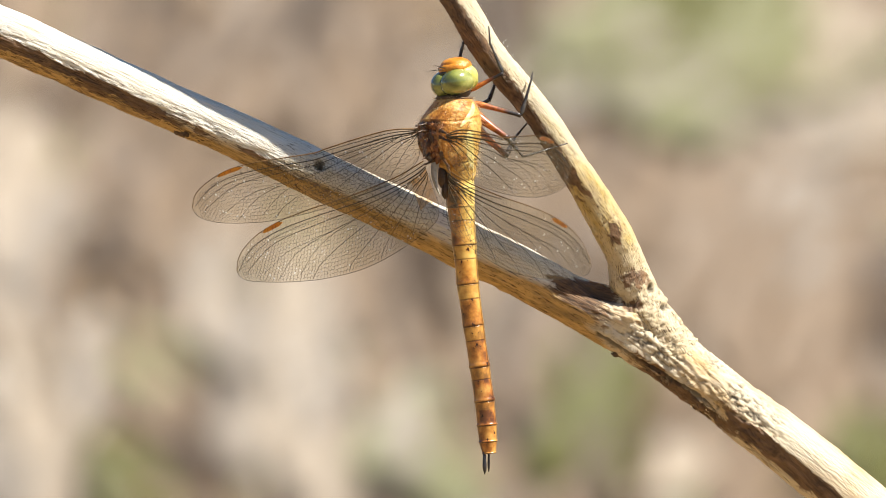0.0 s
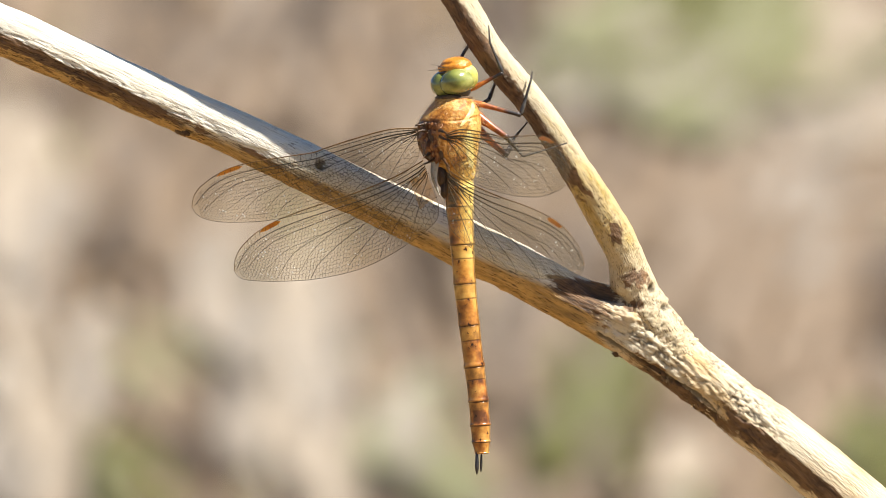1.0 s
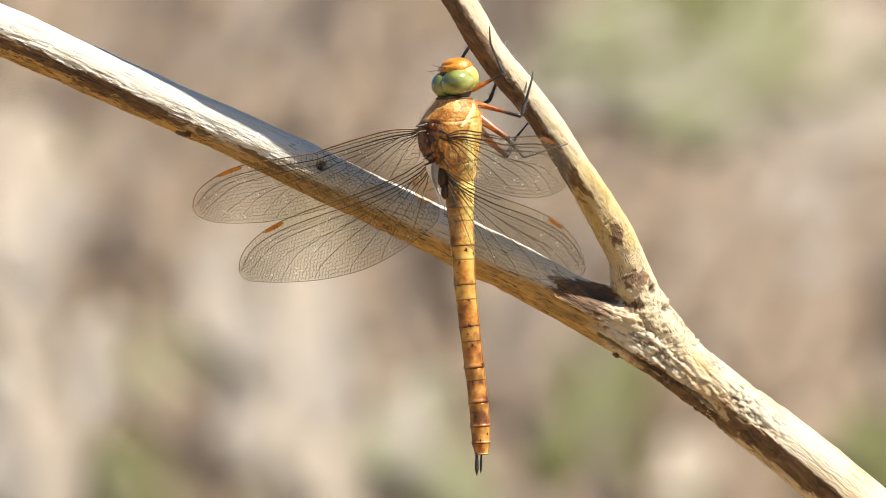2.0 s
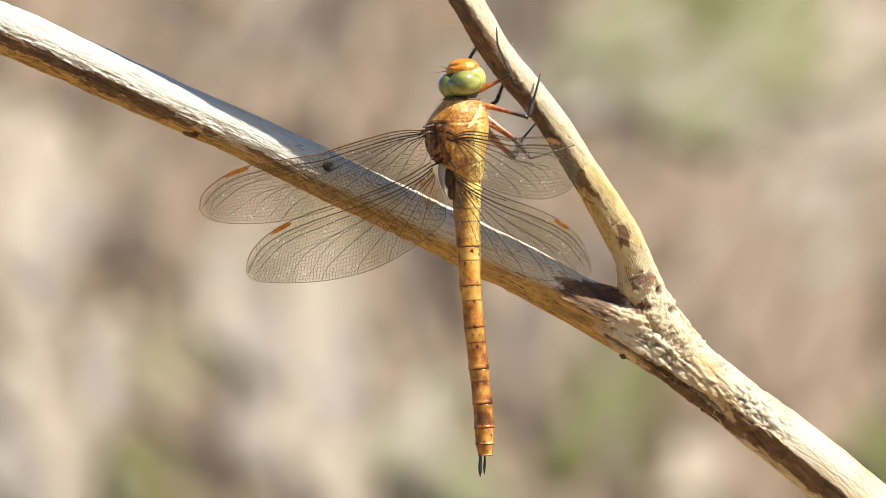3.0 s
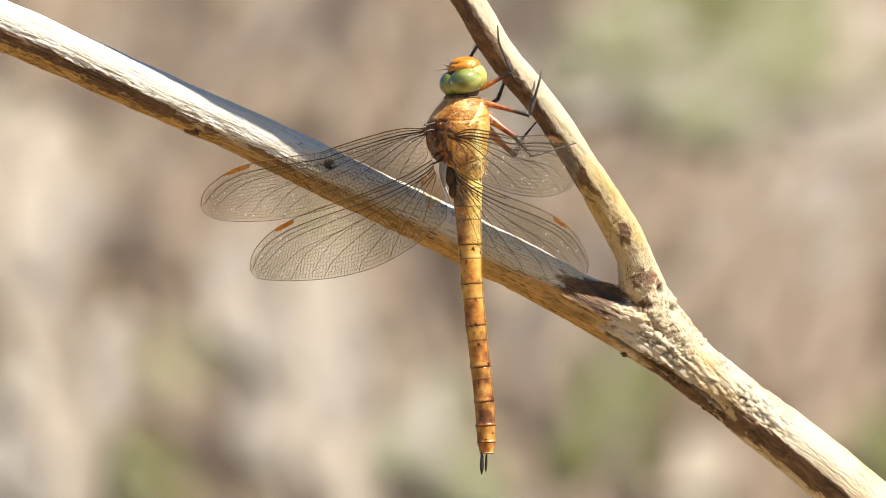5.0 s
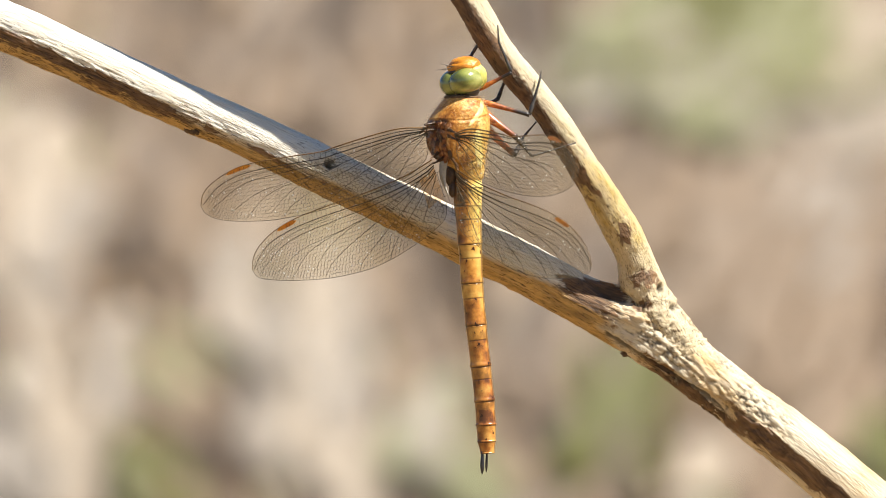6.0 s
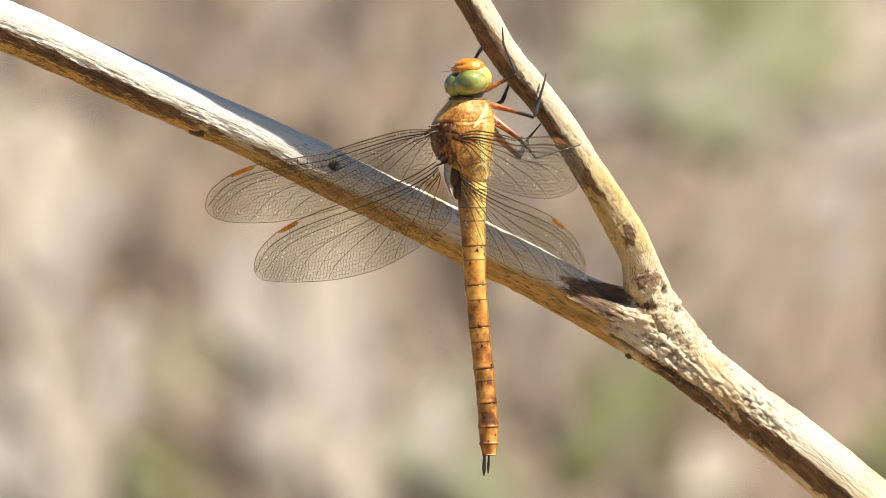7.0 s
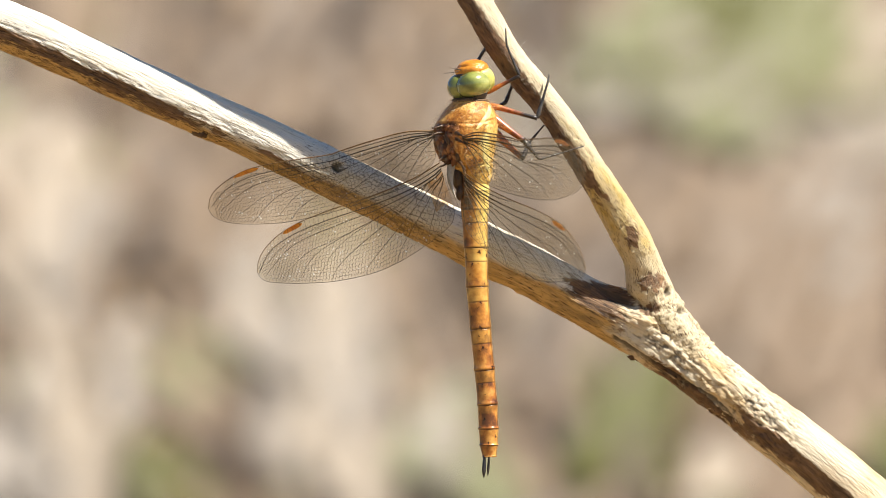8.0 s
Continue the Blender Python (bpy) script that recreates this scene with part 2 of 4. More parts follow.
EARTH = mat_plain("litter_ground", (0.22, 0.145, 0.066), (0.44, 0.30, 0.14), 9, 0.9, 0.2, 0.8, 0.02)


# ---- mesh helpers ----
def mm(p):
    """Millimetres from the middle of the perch, as a place in the world."""
    return CENTRE + Vector(p) * 0.001


def mesh_of(name, verts, faces, mat, smooth=True):
    me = bpy.data.meshes.new(name)
    me.from_pydata([tuple(v) for v in verts], [], faces)
    me.materials.append(mat)
    if smooth:
        me.polygons.foreach_set("use_smooth", [True] * len(me.polygons))
    me.update()
    return me


def part(name, me, parent, label="", place=None):
    ob = new(name, me)
    ob.parent = parent
    if place is not None:
        ob.matrix_basis = place
    return tagged(ob, label)


def spline(points, n):
    """n places along a Catmull-Rom curve through the points (tuples of any length), evenly by length."""
    p = np.array(points, float)
    q = np.vstack([2 * p[0] - p[1], p, 2 * p[-1] - p[-2]])
    out = []
    for i in range(1, len(q) - 2):
        a, b, c, d = q[i - 1], q[i], q[i + 1], q[i + 2]
        for s in np.linspace(0, 1, 24, endpoint=False):
            out.append(0.5 * (2 * b + (c - a) * s + (2 * a - 5 * b + 4 * c - d) * s * s + (3 * b - a - 3 * c + d) * s ** 3))
    out.append(p[-1])
    out = np.array(out)
    run = np.concatenate([[0], np.cumsum(np.linalg.norm(np.diff(out[:, :3], axis=0), axis=1))])
    at = np.linspace(0, run[-1], n)
    return np.stack([np.interp(at, run, out[:, k]) for k in range(out.shape[1])], 1), at


def rings(path, lengths, sides, bump=None, closed=True):
    """Vertices and faces of a tube; path rows x, y, z, radius; bump(i, s, angle, centre) adds to the radius."""
    pts = path[:, :3]
    tan = np.gradient(pts, axis=0)
    tan /= np.linalg.norm(tan, axis=1)[:, None] + 1e-12
    ref = np.array([0.0, -1.0, 0.0])
    verts, faces = [], []
    for i in range(len(pts)):
        side = ref - tan[i] * (ref @ tan[i])
        side /= np.linalg.norm(side) + 1e-12
        up = np.cross(tan[i], side)
        ref = side
        for j in range(sides):
            a = 2 * math.pi * j / sides
            way = side * math.cos(a) + up * math.sin(a)
            r = path[i, 3]
            if bump:
                r += bump(i, lengths[i], a, pts[i] + way * r, way)
            verts.append(pts[i] + way * r)
    for i in range(len(pts) - 1):
        for j in range(sides):
            k = (j + 1) % sides
            faces.append((i * sides + j, i * sides + k, (i + 1) * sides + k, (i + 1) * sides + j))
    if closed:
        faces.append(tuple(range(sides - 1, -1, -1)))
        faces.append(tuple((len(pts) - 1) * sides + j for j in range(sides)))
    return verts, faces


def tube_mesh(name, points, mat, n=24, sides=10, bump=None):
    """A tube through rows (x, y, z, radius), in metres."""
    path, run = spline(points, n)
    return mesh_of(name, *rings(path, run, sides, bump), mat)


def fbm(p, octaves=4):
    return noise.fractal(Vector(p), 1.0, 2.1, octaves)


# ---- ground ----
def bank(x, y):
    """The ground's height: level round the perch, rising in a steep bank behind it."""
    near = math.exp(-((x * x + y * y) / 900))
    return 1.9 / (1 + math.exp(-max(-20.0, min(20.0, y - 5.5)) * 2.6)) - 0.0008 + near * 0.012 * noise.noise(Vector((x * 2.1, y * 2.1, 0)))


def ground():
    side = np.concatenate([np.linspace(0, 1.6, 30), np.geomspace(1.8, 500, 22)])
    xs = np.concatenate([-side[:0:-1], side])
    ys = np.concatenate([-np.geomspace(500, 1.4, 22), np.linspace(-1.2, 4.3, 20), np.linspace(4.4, 7.1, 60), np.geomspace(7.3, 500, 22)])
    verts = [(x, y, bank(x, y)) for y in ys for x in xs]
    w = len(xs)
    faces = [(i * w + j, i * w + j + 1, (i + 1) * w + j + 1, (i + 1) * w + j) for i in range(len(ys) - 1) for j in range(w - 1)]
    tagged(new("ground", mesh_of("ground", verts, faces, EARTH)), "litter-strewn ground rising to a sunny bank", "ground", kind="structure")


ground()


# ---- the body frame of the dragonfly ----
BODY = mm((1.16, -14, 19.31))
YAW = radians(35)
RIGHT, BACK, TAIL = Vector((math.cos(YAW), -math.sin(YAW), 0)), Vector((-math.sin(YAW), -math.cos(YAW), 0)), Vector((0, 0, -1))
BODY_AXES = Matrix((RIGHT, BACK, TAIL)).transposed()


def body(p):
    """A place given in mm from the middle of the perch, in the dragonfly's own space."""
    return mm(p) - BODY


def ball(centre, radii, n=28, lift=None, turn=None):
    """Vertices and faces of an ovoid with radii (right, back, tail) in mm in the body's axes."""
    verts, faces = [], []
    turn = turn or Matrix.Identity(3)
    for i in range(n + 1):
        u = math.pi * i / n
        for j in range(2 * n):
            v = math.pi * j / n
            d = Vector((math.sin(u) * math.cos(v), math.sin(u) * math.sin(v), math.cos(u)))
            f = 1 + (lift(d) if lift else 0)
            verts.append(Vector(centre) + BODY_AXES @ (turn @ Vector((d.x * radii[0], d.y * radii[1], d.z * radii[2])) * f * 0.001))
    for i in range(n):
        for j in range(2 * n):
            k = (j + 1) % (2 * n)
            faces.append((i * 2 * n + j, (i + 1) * 2 * n + j, (i + 1) * 2 * n + k, i * 2 * n + k))
    return verts, faces


# ---- the forked branch ----
def pits(k):
    """A long crack low on the stem past the fork, and a knot hole on the long limb; metres of depth."""
    d = 0.0
    if 24 < k[0] < 44:
        line = -14.0 - 0.61 * (k[0] - 24.9) + 0.5 * noise.noise(Vector((k[0] * 0.25, 3.3, 0)))
        deep = min(1.0, (k[0] - 24) / 3, (44 - k[0]) / 4) * (0.8 + 0.5 * noise.noise(Vector((k[0] * 0.5, 0, 9))))
        d += 0.0011 * math.exp(-((k[2] - line) / 0.36) ** 2) * deep * (k[1] < 1)
        d -= 0.0004 * math.exp(-((k[2] - line - 1.0) / 0.7) ** 2) * deep * (k[1] < 1)
    # the hollow in the crotch of the fork, and the web of wood over it
    d += 0.0012 * math.exp(-((k[0] - 25.7) / 3.4) ** 2 - ((k[2] + 7.3 + 0.35 * (k[0] - 25.7)) / 1.0) ** 2) * (k[1] < -1)
    d -= 0.0008 * math.exp(-((k[0] - 28.2) / 3.0) ** 2 - ((k[2] + 6.0) / 2.4) ** 2)
    for x, z, r, deep in ((33.3, -6.1, 0.45, 0.0016), (35.2, -9.2, 0.4, 0.0012), (36.1, -9.0, 0.33, 0.0012), (29.6, -8.9, 0.35, 0.0006), (30.4, -10.0, 0.4, 0.0006), (31.4, -9.1, 0.3, 0.0005), (30.3, -8.6, 0.28, 0.0006), (29.4, -10.2, 0.3, 0.0005)):
        d += deep * math.exp(-((k[0] - x) ** 2 + (0.8 * (k[2] - z)) ** 2) / r ** 2) * (k[1] < -1)
    d -= 0.0013 * math.exp(-((k[0] - 29.6) / 2.2) ** 2 - ((k[2] + 10.6) / 1.9) ** 2) * (k[1] < 0)
    d += 0.0045 * math.exp(-((k[0] + 19.6) / 0.62) ** 2 - ((k[2] - 13.4) / 0.55) ** 2) * (k[1] < 0)
    return d


def wood_bump(seed, wrinkle, grit=1.0):
    """Fibre ridges, lumps and, where wrinkle(s) is above 0, rumpled bark; metres."""
    def bump(i, s, a, p, way):
        k = (p - np.array(CENTRE)) * 1000
        f = 0.00009 * fbm((s * 90 + seed, math.cos(a) * 4.2, math.sin(a) * 4.2), 3)
        f += 0.00022 * fbm((k[0] * 0.11 + seed, k[1] * 0.11, k[2] * 0.11), 3)
        f += grit * 0.00007 * noise.noise(Vector(k) * 2.2)
        w = wrinkle(s, a, k)
        f -= pits(k)
        torn = max(0.0, min(1.0, (21.4 - 0.455 * (k[0] + 39) - k[2]) / 1.2)) if k[0] < 20 and seed < 5 else 0.0
        if torn:
            q = Vector((s * 260, math.cos(a) * 6.0, math.sin(a) * 6.0))
            q += 0.8 * noise.noise_vector(q * 0.6)
            f += torn * (0.00022 * noise.noise(q) - 0.00016 * max(0.0, 0.16 - abs(noise.noise(q * 1.6))) / 0.16 + 0.0001 * noise.noise(q * 3.3))
        if w > 0:
            q = Vector((s * 760 + seed + 1.6 * math.sin(a), math.cos(a) * 3.4, math.sin(a) * 3.4))
            q += 0.5 * noise.noise_vector(q * 0.7)
            near = noise.voronoi(q)[0]
            patch = min(1.0, max(0.0, 0.62 + 1.9 * noise.noise(Vector((s * 150, math.cos(a) * 1.4, math.sin(a) * 1.4 + seed)))))
            f += w * patch * 0.00048 * (min(1.0, (near[1] - near[0]) / 0.34) ** 0.6 - 1)
            q = Vector((s * 400 + seed, math.cos(a) * 4.4, math.sin(a) * 4.4))
            q += 1.2 * noise.noise_vector(q * 0.5)
            ridge = min(abs(noise.noise(q)), 0.6 * abs(noise.noise(q * 1.7 + Vector((3, 9, 2)))) + 0.035)
            some = min(1.0, max(0.0, 1.15 + 1.8 * noise.noise(q * 0.6 + Vector((7, 1, 3)))))
            f -= w * some * 0.0003 * max(0.0, 0.085 - ridge) / 0.085
            f += w * (0.00022 * noise.noise(q * 1.1) + 0.00012 * noise.noise(q * 3.1))
        return f
    return bump


def wood_mesh(name, points, sides, bump, tones, mat, along=1.0):
    path, run = spline([(*mm(p[:3]), p[3] * 0.001) for p in points], 6000)
    keep, last = [], -1.0
    for i in range(6000):
        fine = abs(path[i, 0]) < 0.082 and abs(path[i, 2] - CENTRE.z) < 0.055
        if run[i] - last > (0.00022 if fine else 0.003):
            keep.append(i)
            last = run[i]
    path, run = path[keep], run[keep]
    sunk = []

    def noted(i, s, a, p, way):
        b = bump(i, s, a, p, way)
        sunk.append(b)
        return b
    verts, faces = rings(path, run, sides, noted)
    me = mesh_of(name, verts, faces, mat)
    # painted crevice shade grows with how far the surface is sunk
    held = me.attributes.new("crevice_shade", "FLOAT", "POINT")
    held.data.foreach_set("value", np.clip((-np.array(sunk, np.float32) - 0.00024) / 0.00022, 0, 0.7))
    uv = me.uv_layers.new(name="UVMap")
    ang = np.array([2 * math.pi * (i % sides) / sides for i in range(len(verts))])
    row = np.array([run[i // sides] for i in range(len(verts))])
    co = np.zeros((len(me.loops), 2), np.float32)
    idx = np.zeros(len(me.loops), np.int32)
    me.loops.foreach_get("vertex_index", idx)
    co[:, 0], co[:, 1] = row[idx] * along, np.where(ang[idx] > math.pi, ang[idx] - 2 * math.pi, ang[idx]) * 0.004
    uv.data.foreach_set("uv", co.ravel())
    k = (np.array(verts) - np.array(CENTRE)) * 1000
    for key, tone in tones.items():
        at = me.attributes.new(key, "FLOAT", "POINT")
        at.data.foreach_set("value", np.array([tone(*p) for p in k], np.float32))
    return me


def main_bark_shade(x, y, z):
    """How much bark is left: a strip along the underside, and stains round the fork and stem; shade is painted in with
    it at the crotch, hollow, pit and stem's underside.
    """
    left = 0.5 - 0.5 * math.tanh((x + 8) / 14)
    axis = 20.8 - 0.455 * (x + 39)
    under = max(0.0, min(1.0, (axis - 0.2 - z) / 1.2)) * (1 - 0.4 * max(0.0, min(1.0, (axis - 2.2 - z) / 1.4)))
    under *= 1 + 0.5 * max(0.0, min(1.0, (-36 - x) / 12))
    low = -14.0 - 0.80 * (x - 30)
    # shade painted brown along the stem's underside
    right = max(0.0, min(1.0, (x - 22) / 14)) * max(0.0, min(1.0, (low - z) / 1.8))
    right *= 1 - 0.55 * max(0.0, min(1.0, (x - 42) / 6))
    # a dark stain along the stem, with the edge of shade painted in
    mid = -26.7 - 0.77 * (x - 46.5) + 1.5 * noise.noise(Vector((x * 0.22, 4.1, 0)))
    band = max(0.0, min(1.0, (x - 41) / 8)) * math.exp(-((z - mid + 0.06 * (x - 46)) / 1.8) ** 2)
    # stain and painted shade in the crotch, painted shade in its hollow
    crotch = math.exp(-((x - 21) / 6.5) ** 2) * math.exp(-((z + 7.4 + 0.5 * (x - 21)) / 2.8) ** 2)
    hollow = math.exp(-((x - 25.5) / 4.5) ** 2 - ((z + 6.6 + 0.3 * (x - 25.5)) / 1.5) ** 2)
    return 0.29 * left * under + 0.42 * right + 0.42 * hollow + 0.45 * math.exp(-((x - 30.2) / 1.6) ** 2 - ((z + 9.4) / 1.2) ** 2) + 0.50 * crotch + 0.62 * band


def main_fleck(x, y, z):
    """Where the weathered face is flecked: the torn strip low on the long limb, its middle, and the stem's underside."""
    axis = 20.8 - 0.455 * (x + 39)
    strip = max(0.0, min(1.0, (axis + 1.1 - z) / 1.6)) * max(0.0, min(1.0, (28 - x) / 6))
    middle = 0.6 * max(0.0, min(1.0, 1.6 - abs(x + 4) / 20))
    stem = max(0.0, min(1.0, (x - 26) / 6)) * max(0.0, min(1.0, (-15.2 - 0.80 * (x - 30) - z) / 1.6))
    return max(strip, middle, 0.8 * stem)


def main_smooth(x, y, z):
    """The stem past the fork has lost its fibres."""
    return 0.8 * max(0.0, min(1.0, (x - 24) / 8))


def fork_smooth(x, y, z):
    return 0.35 + 0.4 * max(0.0, min(1.0, (2 - z) / 8))


def fork_fleck(x, y, z):
    """Flecks down the side limb, thickest at the flank."""
    return 0.25 + 0.6 * max(0.0, min(1.0, (17.0 - 1.45 * (x - 20) - z) / 3))


def main_bounce_gold(x, y, z):
    """Warm bounce light painted as gold along the long limb's underside; a faint gold tone on the stem."""
    axis = 20.8 - 0.455 * (x + 39)
    stem = 0.25 * max(0.0, min(1.0, (x - 18) / 8))
    return max(stem, 0.62 * max(0.0, min(1.0, (axis - 0.6 - z) / 2.2)) * max(0.0, min(1.0, (30 - x) / 8)))


def main_rumple(x, y, z):
    """Where the stem past the fork is rumpled and cracked."""
    d = (x - 38) * 0.79 - (z + 17) * 0.61
    low = max(0.65, min(1.0, (-8.0 - 0.72 * (x - 30) - z) / 3)) * max(0.0, min(1.0, (z + 13.6 + 0.61 * (x - 24.9)) / 0.6))
    return low * max(0.0, min(1.0, 2.2 - abs(d) / 8))


def fork_gold(x, y, z):
    return 0.36 * math.exp(-((z - 8) / 12) ** 2)


def fork_rumple(x, y, z):
    return 0.6 * max(0.0, min(1.0, (-5.0 - z) / 3))


def fork_bark_shade(x, y, z):
    """Brown bark with painted shade down the side limb's flank, and dark patches at its foot, one over a pit."""
    flank = max(0.0, min(1.0, (15.4 - 1.45 * (x - 20) - z) / 2.4)) * max(0.0, min(1.0, (z - 3) / 9))
    knot = 0.46 * math.exp(-((x - 27.3) / 1.5) ** 2 - ((z - 2.5) / 3.0) ** 2)
    return knot + 0.45 * math.exp(-((x - 30.6) / 1.5) ** 2 - ((z + 9.0) / 1.3) ** 2) + 0.42 * math.exp(-((x - 30.5) / 3.4) ** 2 - ((z + 4.6) / 2.3) ** 2) + 0.46 * flank


def branch():
    stem = tagged(new("forked_branch"), "weathered pale barkless forked branch rooted in the ground", "branch")
    stem.location = mm((240, 30, -751))
    local = Matrix.Translation(-stem.location)

    def rumple(s, a, k):
        d = (k[0] - 40) * 0.79 + (-(k[2] + 18)) * 0.61
        return max(0.0, 1 - (abs(d) / 21) ** 3)
    limb = wood_mesh("main_limb", [
        (240.00, 30, -757.00, 9.50), (236.00, 28, -560.00, 8.60), (214.00, 20, -330.00, 7.40), (168.00, 9, -165.00, 6.20), (118.00, 4, -92.00, 5.40), (87.22, 1, -57.24, 4.95),
        (70.74, 0, -44.12, 4.54), (64.60, 0, -39.17, 4.55), (55.58, 0, -31.85, 4.63), (46.56, 0, -25.01, 4.30), (37.53, 0, -18.08, 4.45), (30.32, 0, -13.06, 4.62),
        (24.00, 0, -9.92, 4.20), (19.49, 0, -7.61, 3.89), (10.47, 0, -2.62, 4.02), (1.44, 0, 1.69, 3.98), (-7.58, 0, 6.17, 3.83), (-16.60, 0, 10.24, 3.92),
        (-25.62, 0, 14.67, 3.78), (-34.65, 0, 18.87, 3.59), (-43.67, 0, 22.87, 3.58), (-52.69, 0, 26.89, 3.75), (-61.72, 0, 30.89, 3.82), (-70.74, 0, 34.80, 3.98),
        (-93.36, 1, 44.33, 3.40), (-125.21, 4, 59.35, 3.00)], 144, wood_bump(3.1, rumple), {"smooth": main_smooth, "fleck": main_fleck, "bark_shade": main_bark_shade, "gold": main_bounce_gold, "rumple": main_rumple}, WOOD)
    limb.transform(local)
    part("main_limb", limb, stem)
    twig = wood_mesh("side_limb", [
        (49.5, 0.9, -27.4, 3.9), (43.5, 0.5, -22.8, 4.1), (38.6, 0.0, -18.4, 4.1), (34.9, -0.5, -13.4, 3.8), (31.85, -1.0, -8.2, 3.35), (29.75, -1.45, -3.52, 3.07), (28.80, -2.59, -0.81, 2.88), (26.46, -4.26, 3.69, 2.88),
        (20.89, -7.7, 12.66, 2.51), (15.11, -9.35, 21.62, 2.39), (7.73, -10.6, 30.56, 2.44), (2.42, -11.1, 39.49, 2.53), (-3.49, -11.22, 48.43, 2.55), (-12.88, -12.4, 62.71, 2.50),
        (-25.39, -13.5, 81.46, 2.30), (-40.58, -14.2, 101.97, 2.00)], 56, wood_bump(8.7, lambda s, a, k: max(0.0, min(1.0, (-2.0 - k[2]) / 7)), 2.4), {"smooth": fork_smooth, "fleck": fork_fleck, "bark_shade": fork_bark_shade, "gold": fork_gold, "rumple": fork_rumple}, SKIN, 2.0)
    twig.transform(local)
    part("side_limb", twig, stem)
    random.seed(8)
    v, f = [], []
    for k in range(150):
        t = random.random()
        if k % 3:
            base = Vector((-49.99, 0, 29.50)).lerp(Vector((-20.21, 0, 16.15)), t) + Vector((0, random.uniform(-1.5, 1.5), random.uniform(-0.5, -0.1)))
        else:
            base = Vector((5.47, -10, 39.52)).lerp(Vector((24.79, -6.6, 10.87)), t) + Vector((random.uniform(-0.6, 0), random.uniform(-1.5, 1), 0))
        p = mm(base) - stem.location
        out = Vector((random.uniform(-.3, 0.9), random.uniform(-.6, .3), random.uniform(.3, 1))).normalized() * random.uniform(.0002, .0008 if k % 3 else .0005)
        w = out.cross(Vector((0, 1, 0.1))).normalized() * 0.000025
        c = len(v)
        v += [p + w, p - w, p + out]
        f.append((c, c + 1, c + 2))
    tagged(part("lint", mesh_of("lint", v, f, DUST, False), stem, "pale lint on the wood"), kind="stuff")
    random.seed(3)
    for p, r in (((-42.02, -0.8, 18.75), 0.75), ((-43.74, -0.6, 19.75), 0.6), ((-41.10, -1.6, 18.45), 0.7), ((-38.9, -1.0, 17.55), 0.5), ((27.69, -0.4, -16.78), 0.55), ((28.59, -0.8, -16.95), 0.5)):
        v, f = ball(mm(p) - stem.location, (r * 1.4, r, r * 0.8), 10, lambda d: 0.6 * noise.noise(d * 2.6 + Vector(p)))
        part("bud_scar", mesh_of("bud_scar", v, f, SCAR), stem, "dark dried bud scar")


branch()

# ---- the dragonfly ----
def leg(parent, name, joints, radii, mats, label):
    """Femur, tibia and tarsus through four joints (mm), with short spines along the tibia."""
    j = [body(p) for p in joints]
    radii = [1.18 * r for r in radii]
    first = None
    for i, (seg, mat) in enumerate(zip(("femur", "tibia", "tarsus"), mats)):
        a, b = j[i], j[i + 1]
        r0, r1 = radii[i] * 0.001, radii[i + 1] * 0.001
        mid = (a + b) / 2
        rows = [(*a, r0 * 0.8), (*(a * 0.85 + b * 0.15), r0 * 1.15), (*mid, (r0 + r1) / 2), (*(a * 0.12 + b * 0.88), r1 * 1.05), (*b, r1 * 1.25)]
        path, run = spline(rows, 14)
        verts, faces = rings(path, run, 8)
        me = mesh_of(seg, verts, faces, mat)
        me.attributes.new("along", "FLOAT", "POINT").data.foreach_set("value", np.repeat(np.linspace(0, 1, 14), 8).astype(np.float32))
        if first is None:
            origin = j[0]
            me.transform(Matrix.Translation(-origin))
            first = part(name, me, parent, label, Matrix.Translation(origin))
        else:
            me.transform(Matrix.Translation(-origin))
            part(seg, me, first)
    random.seed(5)
    a, b = j[1] - origin, j[2] - origin
    way = (b - a).normalized()
    verts, faces = [], []
    for k in range(18):
        p = a.lerp(b, 0.08 + 0.05 * k)
        out = (way.cross(Vector((0, 1, 0))).normalized() * (1 if k % 2 else -1) + way * 0.7 + Vector((0, random.uniform(-.5, .5), 0))).normalized()
        c = len(verts)
        s = way.cross(out).normalized() * 0.00005
        verts += [p + s, p - s, p + way * 0.00009, p + out * 0.001]
        faces += [(c, c + 1, c + 3), (c + 1, c + 2, c + 3), (c + 2, c, c + 3)]
    tagged(part("leg_bristle", mesh_of("leg_bristle", verts, faces, TIBIA, False), first), kind="stuff")
    return first


FORE_LEAD = [(-0.3, -1.0), (5, -2.2), (11.5, -2.4), (17, -2.3), (19.3, -2.2), (25, -2.9), (31.5, -3.6), (36, -3.5), (40, -2.4), (42.1, -1.1), (43, 0.7)]
FORE_TRAIL = [(0.4, 1.9), (1.6, 3.8), (5, 5.4), (10.5, 6.3), (17, 6.7), (23.3, 6.7), (29.7, 6.2), (34, 5.4), (38.2, 4.3), (41.0, 3.1), (42.5, 1.9), (43, 0.7)]
HIND_LEAD = [(-0.5, -0.5), (5, -0.3), (10, -0.6), (15.6, -1.2), (22, -2.2), (26.5, -2.8), (31.2, -3.2), (35.6, -3.0), (39.3, -2.0), (41.2, -0.6), (42, 0.9)]
HIND_TRAIL = [(-0.05, 2.0), (0.0, 5.0), (0.1, 7.0), (1.2, 9.0), (4.2, 9.9), (9.7, 10.5), (15, 10.6), (20, 10.1), (27.2, 8.4), (34.2, 5.9), (38.5, 4.0), (40.6, 2.9), (41.7, 1.9), (42, 0.9)]


